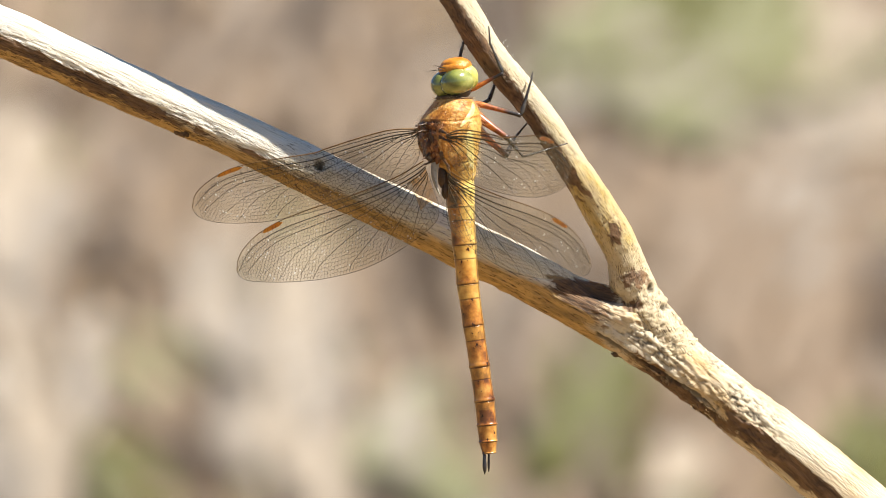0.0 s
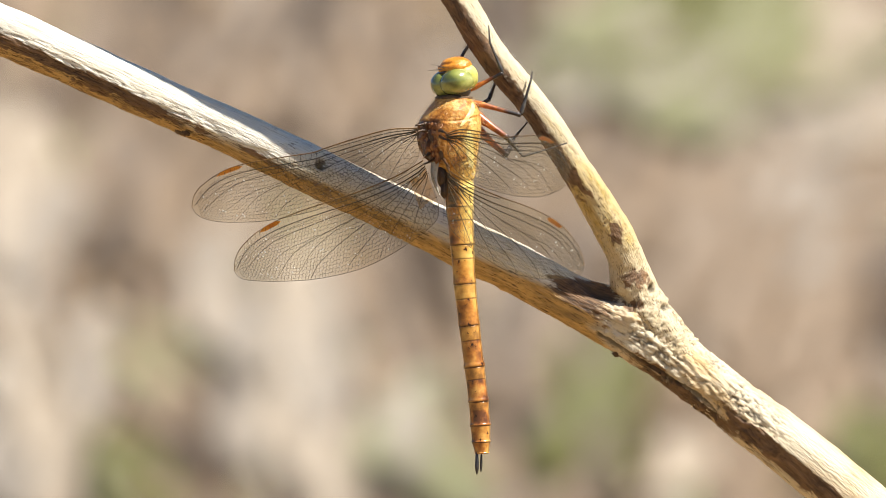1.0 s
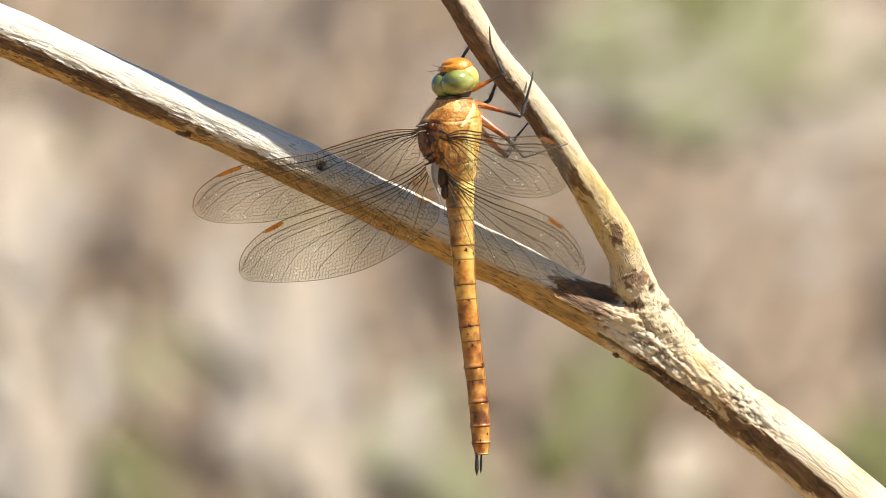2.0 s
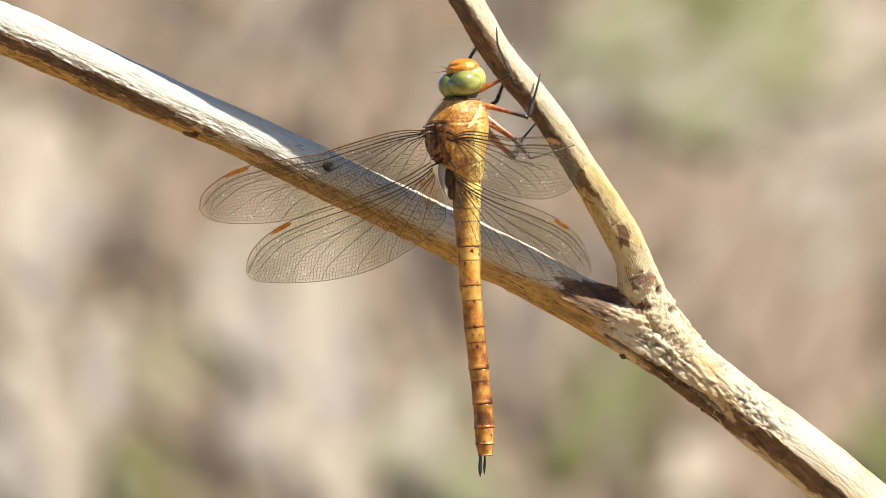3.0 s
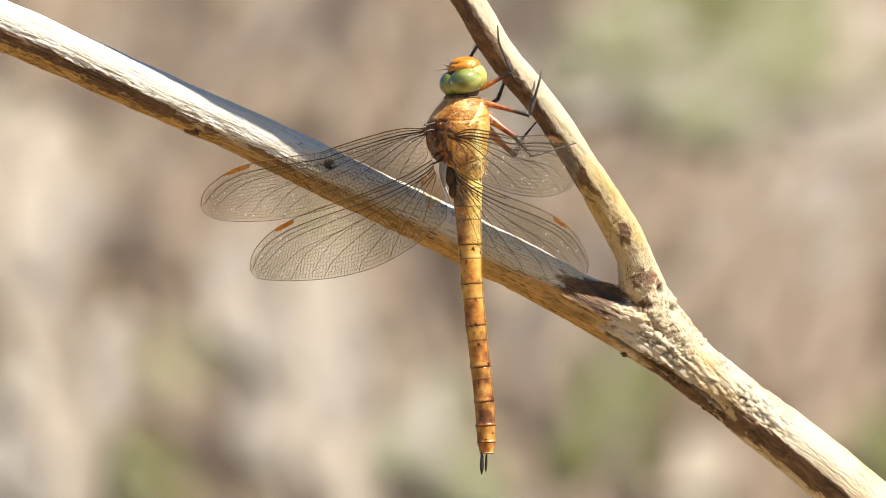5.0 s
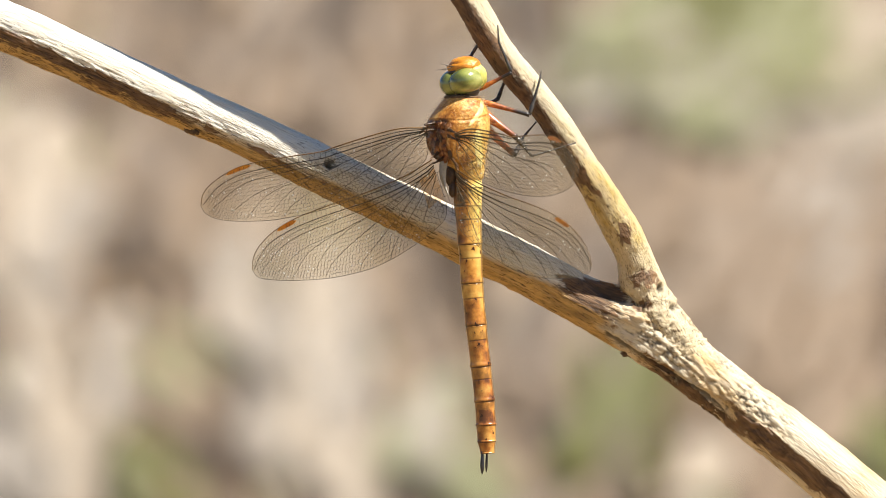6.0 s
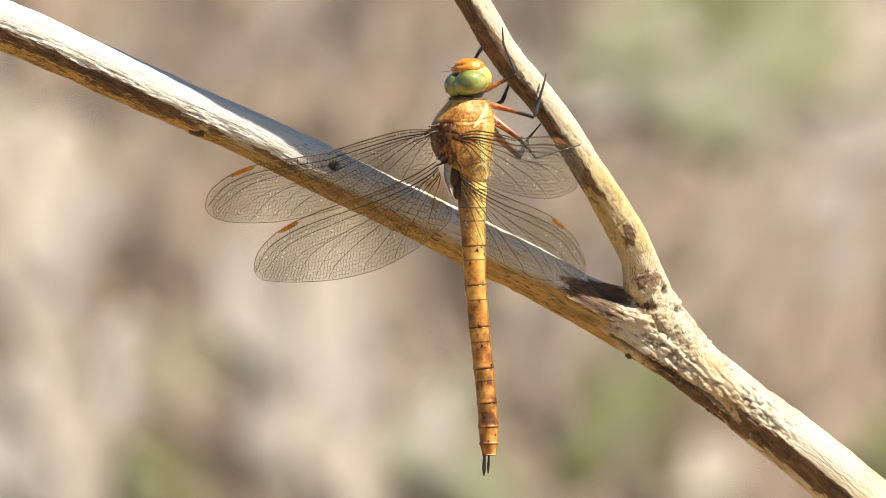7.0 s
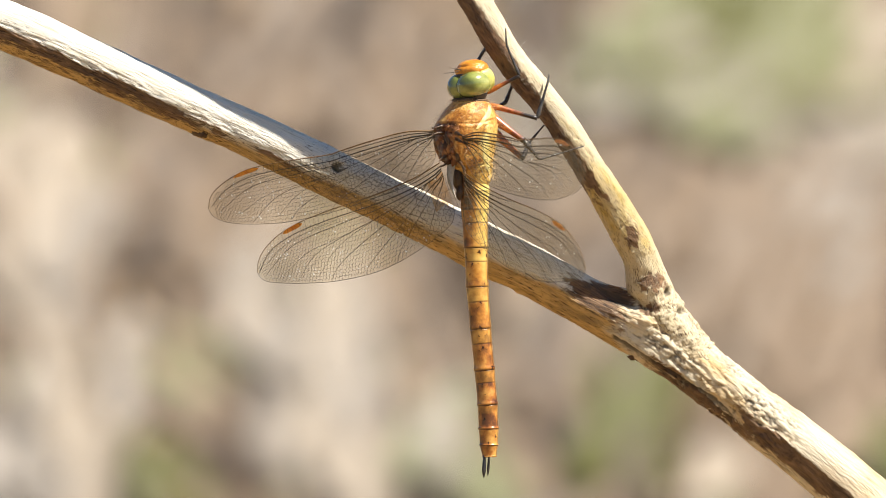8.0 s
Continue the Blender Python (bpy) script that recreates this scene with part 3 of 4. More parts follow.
def cells(points, reach):
    """The edges of the Voronoi cells of points in the plane."""
    edges = {}
    for i, p in enumerate(points):
        d = np.hypot(*(points - p).T)
        near = [j for j in np.argsort(d)[1:28] if d[j] < reach]
        poly = [(p + reach * np.array(c), -1) for c in ((-.6, -.6), (.6, -.6), (.6, .6), (-.6, .6))]
        for j in near:
            m, n = (p + points[j]) / 2, points[j] - p
            cut = []
            for k in range(len(poly)):
                (a, ta), (b, tb) = poly[k], poly[(k + 1) % len(poly)]
                sa, sb = (a - m) @ n, (b - m) @ n
                if sa <= 0:
                    cut.append((a, ta))
                if sa < 0 < sb or sb < 0 < sa:
                    x = a + (b - a) * (sa / (sa - sb))
                    cut.append((x, int(j)) if sa < 0 else (x, ta))
            poly = cut
        for k in range(len(poly)):
            (a, ta), (b, _) = poly[k], poly[(k + 1) % len(poly)]
            if ta > i or ta == -1:
                edges[(i, ta, k)] = (a, b)
    return list(edges.values())


class Wing:
    """The film, veins and stigma of one kind of wing, lying in x (span) and y (chord), in metres."""

    def __init__(self, lead, trail, seed, size, nodus, stigma, hind, bend=0.0):
        self.bend = bend
        self.lead, _ = spline([(*p, 0) for p in lead], 160)
        self.trail, _ = spline([(*p, 0) for p in trail], 220)
        self.span = lead[-1][0]
        self.hind = hind
        rng = np.random.RandomState(seed)
        film = []
        nu, nf = 70, 12
        for i in range(nu + 1):
            for j in range(nf + 1):
                film.append(self.at(0.999 * i / nu, j / nf))
        faces = [(i * (nf + 1) + j, (i + 1) * (nf + 1) + j, (i + 1) * (nf + 1) + j + 1, i * (nf + 1) + j + 1) for i in range(nu) for j in range(nf)]
        self.film = mesh_of("wing_film", film, faces, MEMBRANE)
        if hind:
            self.film.materials.append(AMBER)
            for p in self.film.polygons:
                if p.center.x < 0.0038 and 0.001 < p.center.y < 0.0062:
                    p.material_index = 1
        v, f = [], []
        pts = []
        deep = max(self.chord(x)[1] - self.chord(x)[0] for x in np.linspace(1, self.span - 1, 30))
        rows = int(deep / (size * 0.87))
        for row in range(rows):
            x = (row % 2) * size / 2
            while x < self.span:
                a, b = self.chord(x)
                if b - a > 0.52 * deep or row % 2 == 0:
                    wide = size * (1.0 if x > 14 else 1.35 if x > 8 else 2.2)
                    pts.append((x + rng.uniform(-.17, .17) * size, a + (b - a) * (row + 0.5 + rng.uniform(-.2, .2)) / rows))
                else:
                    wide = size
                x += wide
        pts = np.array([p for p in pts if self.inside(p, 0.0) and p[0] < self.span - 0.7])
        fine = 0.026 if bend == 0 else 0.024
        for a, b in cells(pts, 3.2 * size):
            fa, fb = self.frac(a), self.frac(b)
            if max(a[0], b[0]) > self.span - 0.3:
                continue
            if min(fa, fb) < 0.10 or max(fa, fb) > 1.0:
                if max(fa, fb) > 1.0 and min(fa, fb) < 1.0 and min(fa, fb) > 0.1:
                    k = (0.995 - fa) / (fb - fa)
                    if fb > 1:
                        b = a + (b - a) * k
                    else:
                        a = a + (b - a) * k
                else:
                    continue
            self.rod(v, f, self.lift(a), self.lift(b), fine, fine)
        veins = [
            ([(0.0, .13), (.2, .13), (.5, .12), (.8, .14), (.92, .2), (.985, .45)], .08, .045),
            ([(.0, .06), (.2, .06), (nodus, .03)], .06, .045),
            ([(.0, .17), (.07, .18), (.3, .20), (.55, .23), (.8, .32), (.93, .6), (.95, .8)], .055, .035),
            ([(.09, .19), (.14, .23), (.3, .29), (.5, .38), (.7, .56), (.83, .97)], .045, .032),
            ([(.08, .18), (.13, .26), (.25, .37), (.45, .55), (.6, .77), (.67, .98)], .05, .032),
            ([(.0, .24), (.08, .28), (.2, .46), (.34, .66), (.46, .86), (.5, .99)], .055, .032),
            ([(.0, .28), (.06, .33), (.12, .48), (.22, .68), (.31, .88), (.34, .99)], .05, .032),
            ([(.0, .34), (.04, .44), (.07, .55), (.12, .75), (.18, .98)], .05, .032),
            ([(.06, .30), (.07, .23), (.08, .13)], .05, .045),
            ([(.36, .31), (.5, .42), (.62, .6), (.72, .9)], .034, .028),
            ([(.5, .38), (.62, .43), (.75, .52), (.88, .8)], .036, .028),
            ([(.55, .16), (.7, .19), (.85, .26), (.94, .42)], .034, .028)]
        for line, r0, r1 in veins:
            path, _ = spline([(*p, 0) for p in line], 36)
            run = [self.at(p[0], p[1]) for p in path]
            for k in range(35):
                ra, rb = (r0 + (r1 - r0) * q / 35 for q in (k, k + 1))
                base = 1.0 + (0.6 * math.exp(-k / 6) if line[0][0] < 0.03 else 0.0)
                base *= 1.0 if bend == 0 else 1.35
                self.rod(v, f, run[k], run[k + 1], ra * base, rb * base)
        for k in range(int(self.span * 0.93)):
            u = (k + 0.6 + rng.uniform(-.2, .2)) / self.span
            self.rod(v, f, self.at(u, 0.0), self.at(u + 0.004, 0.13), 0.03, 0.03)
        for k in range(4):
            u = 0.03 + 0.04 * k
            self.rod(v, f, self.at(u, 0.13), self.at(u + .006, 0.28), 0.05, 0.05)
        self.veins = mesh_of("vein_net", v, f, VEIN)
        v, f = [], []
        for k in range(159):
            a, b = self.at(k / 159, 0), self.at((k + 1) / 159, 0)
            thick = 0.11 if k / 159 < nodus else 0.085 - 0.04 * (k / 159 - nodus)
            self.rod(v, f, a, b, thick, thick)
        self.costa = mesh_of("leading_edge", v, f, COSTA)
        v, f = [], []
        for k in range(219):
            a, b = (Vector((self.trail[q][0], self.trail[q][1], self.bend * (self.trail[q][0] / self.span) ** 2)) * 0.001 for q in (k, k + 1))
            self.rod(v, f, a, b, 0.04, 0.04)
        self.rim = mesh_of("trailing_edge", v, f, VEIN)
        v, f = [], []
        for k in range(9):
            for side, h in ((0.0, 1), (0.066, 1), (0.066, -1), (0.0, -1)):
                inset = (0.1, 0.7)[k in (1, 7)] if k in (0, 1, 7, 8) else 1
                p = self.at(stigma[0] + (stigma[1] - stigma[0]) * k / 8, 0.033 + (side - 0.033) * inset)
                v.append(p + Vector((0, 0, 0.00007 * h)))
        for k in range(8):
            for s in range(4):
                a, b = 4 * k + s, 4 * k + (s + 1) % 4
                f.append((a, b, b + 4, a + 4))
        f += [(3, 2, 1, 0), (32, 33, 34, 35)]
        self.cell = mesh_of("stigma", v, f, STIGMA, False)

    def chord(self, x):
        return np.interp(x, self.lead[:, 0], self.lead[:, 1]), np.interp(x, self.trail[:, 0], self.trail[:, 1])

    def at(self, u, f):
        x = self.span * min(u, 0.9995)
        a, b = self.chord(max(x, 0.12 if self.hind else 0.45))
        camber = 0.25 * math.sin(math.pi * min(1, max(0, f))) + 0.12 * math.cos(f * 40) * max(0, 0.3 - f) * 3
        return Vector((x, a + (b - a) * f, camber + self.bend * (x / self.span) ** 2)) * 0.001

    def frac(self, p):
        a, b = self.chord(min(max(p[0], 0.5), self.span - 0.02))
        return (p[1] - a) / max(b - a, 0.05)

    def lift(self, p):
        f = self.frac(p)
        return Vector((p[0], p[1], 0.25 * math.sin(math.pi * min(1, max(0, f))) + self.bend * (p[0] / self.span) ** 2)) * 0.001

    def inside(self, p, margin):
        return 0.3 < p[0] < self.span - 0.2 and -margin < self.frac(p) < 1 + margin

    @staticmethod
    def rod(v, f, a, b, ra, rb):
        way = b - a
        if way.length < 1e-7:
            return
        side = way.cross(Vector((0, 0, 1))).normalized()
        c = len(v)
        for p, r in ((a, ra), (b, rb)):
            r *= 0.001
            v += [p + side * r, p - side * r, p + Vector((0, 0, r * 1.5)), ]
        f += [(c, c + 3, c + 5, c + 2), (c + 2, c + 5, c + 4, c + 1), (c + 1, c + 4, c + 3, c)]

    def motes(self, seed, count):
        """Pale dust flakes sticking to the wing."""
        rng = random.Random(seed)
        v, f = [], []
        for k in range(count):
            p = self.at(rng.uniform(0.03, 0.95), rng.uniform(0.05, 0.95))
            r = rng.choice((0.00003, 0.00004, 0.00005, 0.00006, 0.00008, 0.00014))
            c = len(v)
            v += [p + Vector((rng.uniform(.5, 1.3) * r * math.cos(a), rng.uniform(.5, 1.3) * r * math.sin(a), 0.00012)) for a in (0, 1.3, 2.5, 3.8, 5.1)]
            v.append(p + Vector((0, 0, -0.00012)))
            f += [(c, c + 1, c + 2, c + 3, c + 4)] + [(c + (q + 1) % 5, c + q, c + 5) for q in range(5)]
        return mesh_of("dust", v, f, DUST, False)

    def build(self, parent, label, place):
        w = part("wing", self.film, parent, label, place)
        tagged(part("vein_net", self.veins, w, "fine net of dark brown veins"), kind="stuff")
        tagged(part("dust", self.motes(int(abs(place.translation.x) * 1e6), 190 if self.bend == 0 else 70), w, "pale dust flakes"), kind="stuff")
        part("leading_edge", self.costa, w)
        part("trailing_edge", self.rim, w)
        part("stigma", self.cell, w, "small amber cell at the wing's edge")
        return w


def axes(s, c, n, base):
    m = Matrix((s, c, n)).transposed()
    return Matrix.Translation(body(base)) @ m.to_4x4()


def place_from(base, span, chord):
    s = Vector(span).normalized()
    c = (Vector(chord) - Vector(chord).dot(s) * s).normalized()
    return axes(s, c, s.cross(c), base)


WING_PLACES = {
    "left_fore": place_from((-3.65, -18.0, 17.91), (-0.8496, 0.4642, -0.2506), (0.227, -0.1072, -0.968)),
    "left_hind": place_from((-2.85, -18.0, 13.46), (-0.7233, 0.5704, -0.3893), (0.318, -0.2253, -0.9209)),
    "right_fore": place_from((0.5, -20.0, 16.95), (0.4832, -0.8727, -0.0900), (0.0956, 0.1314, -0.9867)),
    "right_hind": place_from((0.6, -20.0, 12.0), (0.5676, -0.7623, -0.3200), (-0.0089, 0.3721, -0.9281))}

RINGS = [(*(2.45, -14, 13.03), 2.2), (*(2.66, -14, 9.47), 2.45), (*(2.86, -14, 6.61), 2.2), (*(3.40, -14, 0.54), 1.93), (*(3.93, -14, -5.63), 1.78), (*(4.83, -14, -12.25), 1.68), (*(5.81, -14, -18.77), 1.62),
         (*(6.61, -14, -24.22), 1.60), (*(6.97, -14, -27.98), 1.60), (*(7.15, -14, -30.57), 1.45), (*(7.33, -14, -32.36), 1.1)]


def segment_mesh(k, pivot):
    """One ring of the abdomen from RINGS[k] to RINGS[k + 1]: waisted, with dark joint rims and a fine mid line."""
    a, b = RINGS[k], RINGS[k + 1]
    n, sides = 60, 36
    path, ring = [], []
    length = (Vector(b[:3]) - Vector(a[:3])).length
    for i in range(n + 1):
        f = i / n
        p = Vector(a[:3]).lerp(Vector(b[:3]), f * 1.01)
        r = a[3] + (b[3] - a[3]) * f
        r *= 1 - 0.035 * math.sin(math.pi * f) + (0.03 if k < 5 else 0.075) * math.exp(-((f - 0.93) / 0.05) ** 2)
        if f > 0.985:
            r *= 0.93
        if length > 4:
            r *= 1 - 0.02 * math.exp(-((f - 0.34) / 0.02) ** 2)
        path.append((*(body(p) - pivot), r * 0.001))
        dark = max(1.0 * math.exp(-((f - 0.975) / 0.024) ** 2), 0.45 * math.exp(-(f / 0.03) ** 2))
        if length > 4:
            dark = max(dark, 0.95 * math.exp(-((f - 0.34) / 0.015) ** 2))
        ring.append(dark)
    path = np.array(path)
    verts, faces = rings(path, np.arange(n + 1), sides)
    me = mesh_of("segment", verts, faces, SEGMENT)
    tones = {"ring": [], "pale": [], "rust": []}
    for i in range(n + 1):
        for j in range(sides):
            a = 2 * math.pi * j / sides
            keel = 0.95 * math.exp(-((a - 1.16) / 0.24) ** 2) * (0.7 + 0.5 * noise.noise(Vector((i * 0.11, k * 3.1, 0))))
            if k > 1:
                keel = max(keel, 0.8 * math.exp(-((a - 2 * math.pi + 1.25) / 0.15) ** 2))
            flank = math.exp(-((((a + 1.0 + math.pi) % (2 * math.pi)) - math.pi) / (0.95 if k < 3 else 0.6)) ** 2)
            wob = 0.92 + 0.08 * math.sin(j * 1.7 + k)
            umber = (0.75 + 0.4 * noise.noise(Vector((i * 0.12, a * 2, k + 0.5)))) * math.exp(-((a - 0.55) / 0.62) ** 2) * 1.3 if k < 2 else (0.30 + 0.4 * noise.noise(Vector((i * 0.08, a, k * 2.3)))) * math.exp(-((a - 0.95) / 0.4) ** 2)
            tones["ring"].append(min(1.0, max(ring[i] * wob, keel if k > 0 else 0.0, umber)))
            tones["pale"].append(min(1.0, 0.26 * (i / n < 0.33) + flank * max(0.0, 1.0 - k / 4.5)))
            tones["rust"].append(min(1.0, max(0.0, (k - 1.8) / 4.2) * (0.6 + 0.4 * (i / n > 0.33)) + (math.exp(-((a - 0.85) / 0.60) ** 2) if k < 3 else 0.0)))
    for key, vals in tones.items():
        me.attributes.new(key, "FLOAT", "POINT").data.foreach_set("value", np.array(vals, np.float32))
    return me


# the thorax from below to above: height, side towards the wing roots, other side (mm)
TRUNK = [(10.4, 1.0, 4.6), (11.2, 0.45, 5.0), (12.4, 0.1, 5.2), (13.4, -1.7, 5.3), (14.5, -3.1, 5.45), (16.1, -3.85, 5.7), (17.9, -4.1, 6.0),
         (19.7, -4.0, 6.15), (21.0, -3.25, 6.05), (22.3, -2.3, 5.6), (23.3, -1.45, 4.9), (24.0, -0.8, 4.2)]


def trunk_seam(q, z):
    """The seams of the thorax: the shoulder line, the keel between the fore plates and two lines down the flank."""
    shoulder = math.exp(-((z - 20.1 - 1.1 * q * q) / 0.16) ** 2) * (q > -0.3)
    keel = math.exp(-((q + 0.52 - 0.04 * (z - 20)) / 0.035) ** 2) * (z > 20.2)
    flank = math.exp(-((q - 0.42 - 0.07 * (z - 17)) / 0.03) ** 2) * (13 < z < 20)
    low = math.exp(-((z - 13.2 - 0.9 * q) / 0.16) ** 2) * (q > -0.1)
    return max(0.28 * shoulder, 0.35 * keel, 0.5 * flank, 0.5 * low)


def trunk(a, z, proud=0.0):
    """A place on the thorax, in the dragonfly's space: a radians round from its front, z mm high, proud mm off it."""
    k = np.array(TRUNK)
    lo, hi = np.interp(z, k[:, 0], k[:, 1]), np.interp(z, k[:, 0], k[:, 2])
    q, c = math.sin(a), math.cos(a)
    rx = (hi - lo) / 2
    lump = 0.10 * fbm((q * 1.6, c * 1.6, z * 0.35), 3) + 0.03 * noise.noise(Vector((q * 7, c * 7, z * 1.9)))
    saddle = max(0.0, min(1.0, (-0.2 - q) * 5)) * max(0.0, min(1.0, (20.5 - z) * 1.5)) * max(0.0, min(1.0, (z - 13.2) * 1.5)) * (c > 0)
    lump += saddle * (-0.35 + 0.30 * noise.noise(Vector((q * 6, z * 1.3, 4))))
    lump += 0.28 * math.exp(-((q - 0.15) / 0.45) ** 2 - ((z - 21.9) / 1.0) ** 2) * (c > 0)
    lump -= 0.30 * trunk_seam(q, z) * (c > -0.2)
    r = rx + lump + proud
    return body(((lo + hi) / 2 + r * q, -14 - (0.92 * rx + 0.35 + lump + proud) * c, z))


def dragonfly():
    fly = tagged(new("dragonfly"), "brown hawker dragonfly with green eyes clinging to a branch", "dragonfly")
    fly.location = BODY
    # thorax: a deep trunk with plates, pale stripes and hair
    v, f = [], []
    tone = {"saddle": [], "flank": [], "seam": []}
    rows, around = 130, 150
    for i in range(rows + 1):
        z = TRUNK[0][0] + (TRUNK[-1][0] - TRUNK[0][0]) * i / rows
        for j in range(around):
            a = 2 * math.pi * j / around - math.pi
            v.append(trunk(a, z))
            q = math.sin(a)
            facing = math.cos(a) > -0.25
            ragged = 0.5 * noise.noise(Vector((q * 4, z * 0.9, 2.0)))
            tone["saddle"].append(max(0.0, min(1.0, (-0.22 + 0.25 * ragged - q) * 7)) * max(0.0, min(1.0, (20.6 + ragged - z) * 1.6)) * max(0.0, min(1.0, (z - 13.0) * 1.2)) if facing else 0.0)
            tone["flank"].append(max(0.0, min(1.0, (q - 0.15 + 0.3 * ragged) * 2.2)) * max(0.0, min(1.0, (20.5 - z) * 0.8)) + 0.5 * max(0.0, min(1.0, (14.5 - z) * 0.6)))
            tone["seam"].append(min(0.9, trunk_seam(q, z) * (0.75 + 0.9 * ragged)) if facing else 0.0)
    f = [(i * around + j, i * around + (j + 1) % around, (i + 1) * around + (j + 1) % around, (i + 1) * around + j) for i in range(rows) for j in range(around)]
    f += [tuple(range(around - 1, -1, -1)), tuple(rows * around + j for j in range(around))]
    me = mesh_of("thorax", v, f, THORAX)
    for key, vals in tone.items():
        me.attributes.new(key, "FLOAT", "POINT").data.foreach_set("value", np.clip(np.array(vals, np.float32), 0, 1))
    thorax = part("thorax", me, fly, "tawny brown thorax with short hair")
    # pale side stripes: ends as (across, height), half width
    for (q0, z0), (q1, z1), w in (((0.90, 23.2), (0.36, 19.3), 0.11), ((0.62, 18.6), (0.80, 12.6), 0.14)):
        v = []
        for i in range(25):
            t = i / 24
            half = w * math.sin(math.pi * (i + 1) / 26) ** 0.5 * (1 + 0.25 * noise.noise(Vector((t * 6, z0, 0))))
            for j in range(7):
                q = max(-0.98, min(0.98, q0 + (q1 - q0) * t + half * (j / 3 - 1)))
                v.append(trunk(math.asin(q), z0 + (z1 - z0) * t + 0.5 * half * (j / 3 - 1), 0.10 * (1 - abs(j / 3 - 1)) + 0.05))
        f = [(7 * i + j, 7 * i + j + 1, 7 * i + j + 8, 7 * i + j + 7) for i in range(24) for j in range(6)]
        part("side_stripe", mesh_of("side_stripe", v, f, STRIPE), thorax, "pale yellow side stripe")
    # wing joints: where they spring from the thorax (across, height) and where they meet the wing
    for (q, z), end in (((-0.78, 19.2), (-4.3, -18.2, 18.9)), ((-0.30, 18.2), (0.9, -20.6, 17.5)), ((-0.75, 14.6), (-3.3, -18.3, 13.6)), ((-0.34, 13.8), (1.1, -20.6, 12.2))):
        for dz in (0.5, -0.5):
            a, b = trunk(math.asin(q), z + dz, -0.2), body(end) + Vector((0, 0, dz * 0.001))
            me = tube_mesh("wing_joint", [(*a, .00034), (*a.lerp(b, .35), .00022), (*a.lerp(b, .7), .00016), (*b, .00008)], LOBE, 14, 10, lambda i, s, w, p, d: 0.00014 * noise.noise(Vector(p) * 2500))
            part("wing_joint", me, thorax, "dark brown wing joint")
    # knobbly plates between the wing roots
    random.seed(29)
    for i in range(14):
        q, z = random.uniform(-0.85, -0.30), 14.2 + 5.6 * (i + random.random()) / 14
        r = random.uniform(0.30, 0.62)
        v, f = ball(trunk(math.asin(q), z, -0.12), (r * random.uniform(0.6, 1.2), 0.24, r * random.uniform(1.0, 2.2)), 14, lambda d: 0.35 * noise.noise(d * 2.4 + Vector((i, 0, 0))), Matrix.Rotation(random.uniform(-0.8, 0.8), 3, "Y"))
        part("sclerite", mesh_of("sclerite", v, f, (JOINT, RUSSET, LOBE, RUSSET, JOINT, RUSSET)[i % 6]), thorax)
    v, f = ball(body((1.75, -14, 23.85)), (2.9, 3.2, 0.6), 20, lambda d: 0.05 * fbm(d * 3))
    part("collar", mesh_of("collar", v, f, SCAR), thorax, "dark collar behind the head")
    # the pale flap at the root of the hind wing
    v = []
    for i in range(15):
        t = i / 14
        wide, mid = 0.66 * (1 - t) ** 0.5 * (0.75 + 0.25 * math.sin(math.pi * min(1, t + 0.3))), -1.15 + 0.75 * t * t - 0.35 * math.sin(math.pi * t)
        for j in range(5):
            v += [body((mid + wide * (j / 2 - 1), -16.6 - 0.25 * (1 - (j / 2 - 1) ** 2) + h, 13.7 - 5.4 * t)) for h in (0, 0.06)]
    f = []
    for i in range(14):
        for j in range(4):
            c = 10 * i + 2 * j
            f += [(c, c + 2, c + 12, c + 10), (c + 1, c + 11, c + 13, c + 3)]
    part("wing_flap", mesh_of("wing_flap", v, f, FLAP), thorax, "whitish flap at the hind wing's root")
    random.seed(11)
    v, f = [], []
    for i in range(5200):
        a, z = random.uniform(-math.pi, math.pi), random.uniform(11.5, 24.0)
        if math.cos(a) > 0.25 and z < 22.3 and i % 7:
            continue
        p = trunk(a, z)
        out = (Vector((math.sin(a), -math.cos(a), 0)) + Vector((random.uniform(-.5, .5), random.uniform(-.5, .5), random.uniform(-.7, .5)))).normalized()
        side = out.cross(Vector((random.uniform(-1, 1), random.uniform(-1, 1), 1))).normalized() * 0.000022
        n = len(v)
        v += [p + side * 0.6, p - side * 0.6, p + out * random.choice((.0005, .0008, .001, .0012, .0016))]
        f.append((n, n + 1, n + 2))
    tagged(part("hair", mesh_of("hair", v, f, FUZZ, False), thorax), kind="stuff")
    # head
    hc = body((1.97, -14.5, 26.67))
    v, f = ball(hc, (2.5, 2.1, 2.1), 22)
    head = part("head", mesh_of("head", v, f, BLACK), fly, "head with two large green eyes",
                Matrix.Translation(hc) @ Matrix.Rotation(radians(-9), 4, "Y") @ Matrix.Translation(-hc))
    for s, place, radii in ((1, (0.72, 0.55, 0.40), (2.75, 3.2, 2.25)), (-1, (-1.55, 0.30, 0.45), (2.35, 3.1, 2.25))):
        v, f = ball(hc + BODY_AXES @ (Vector(place) * 0.001), radii, 40, lambda d: -0.02 * d.z, Matrix.Rotation(radians(14 * s), 3, "Y"))
        me = mesh_of("eye", v, f, EYE)
        axis = [((Vector(p) - hc) @ BODY_AXES) * 1000 for p in v]
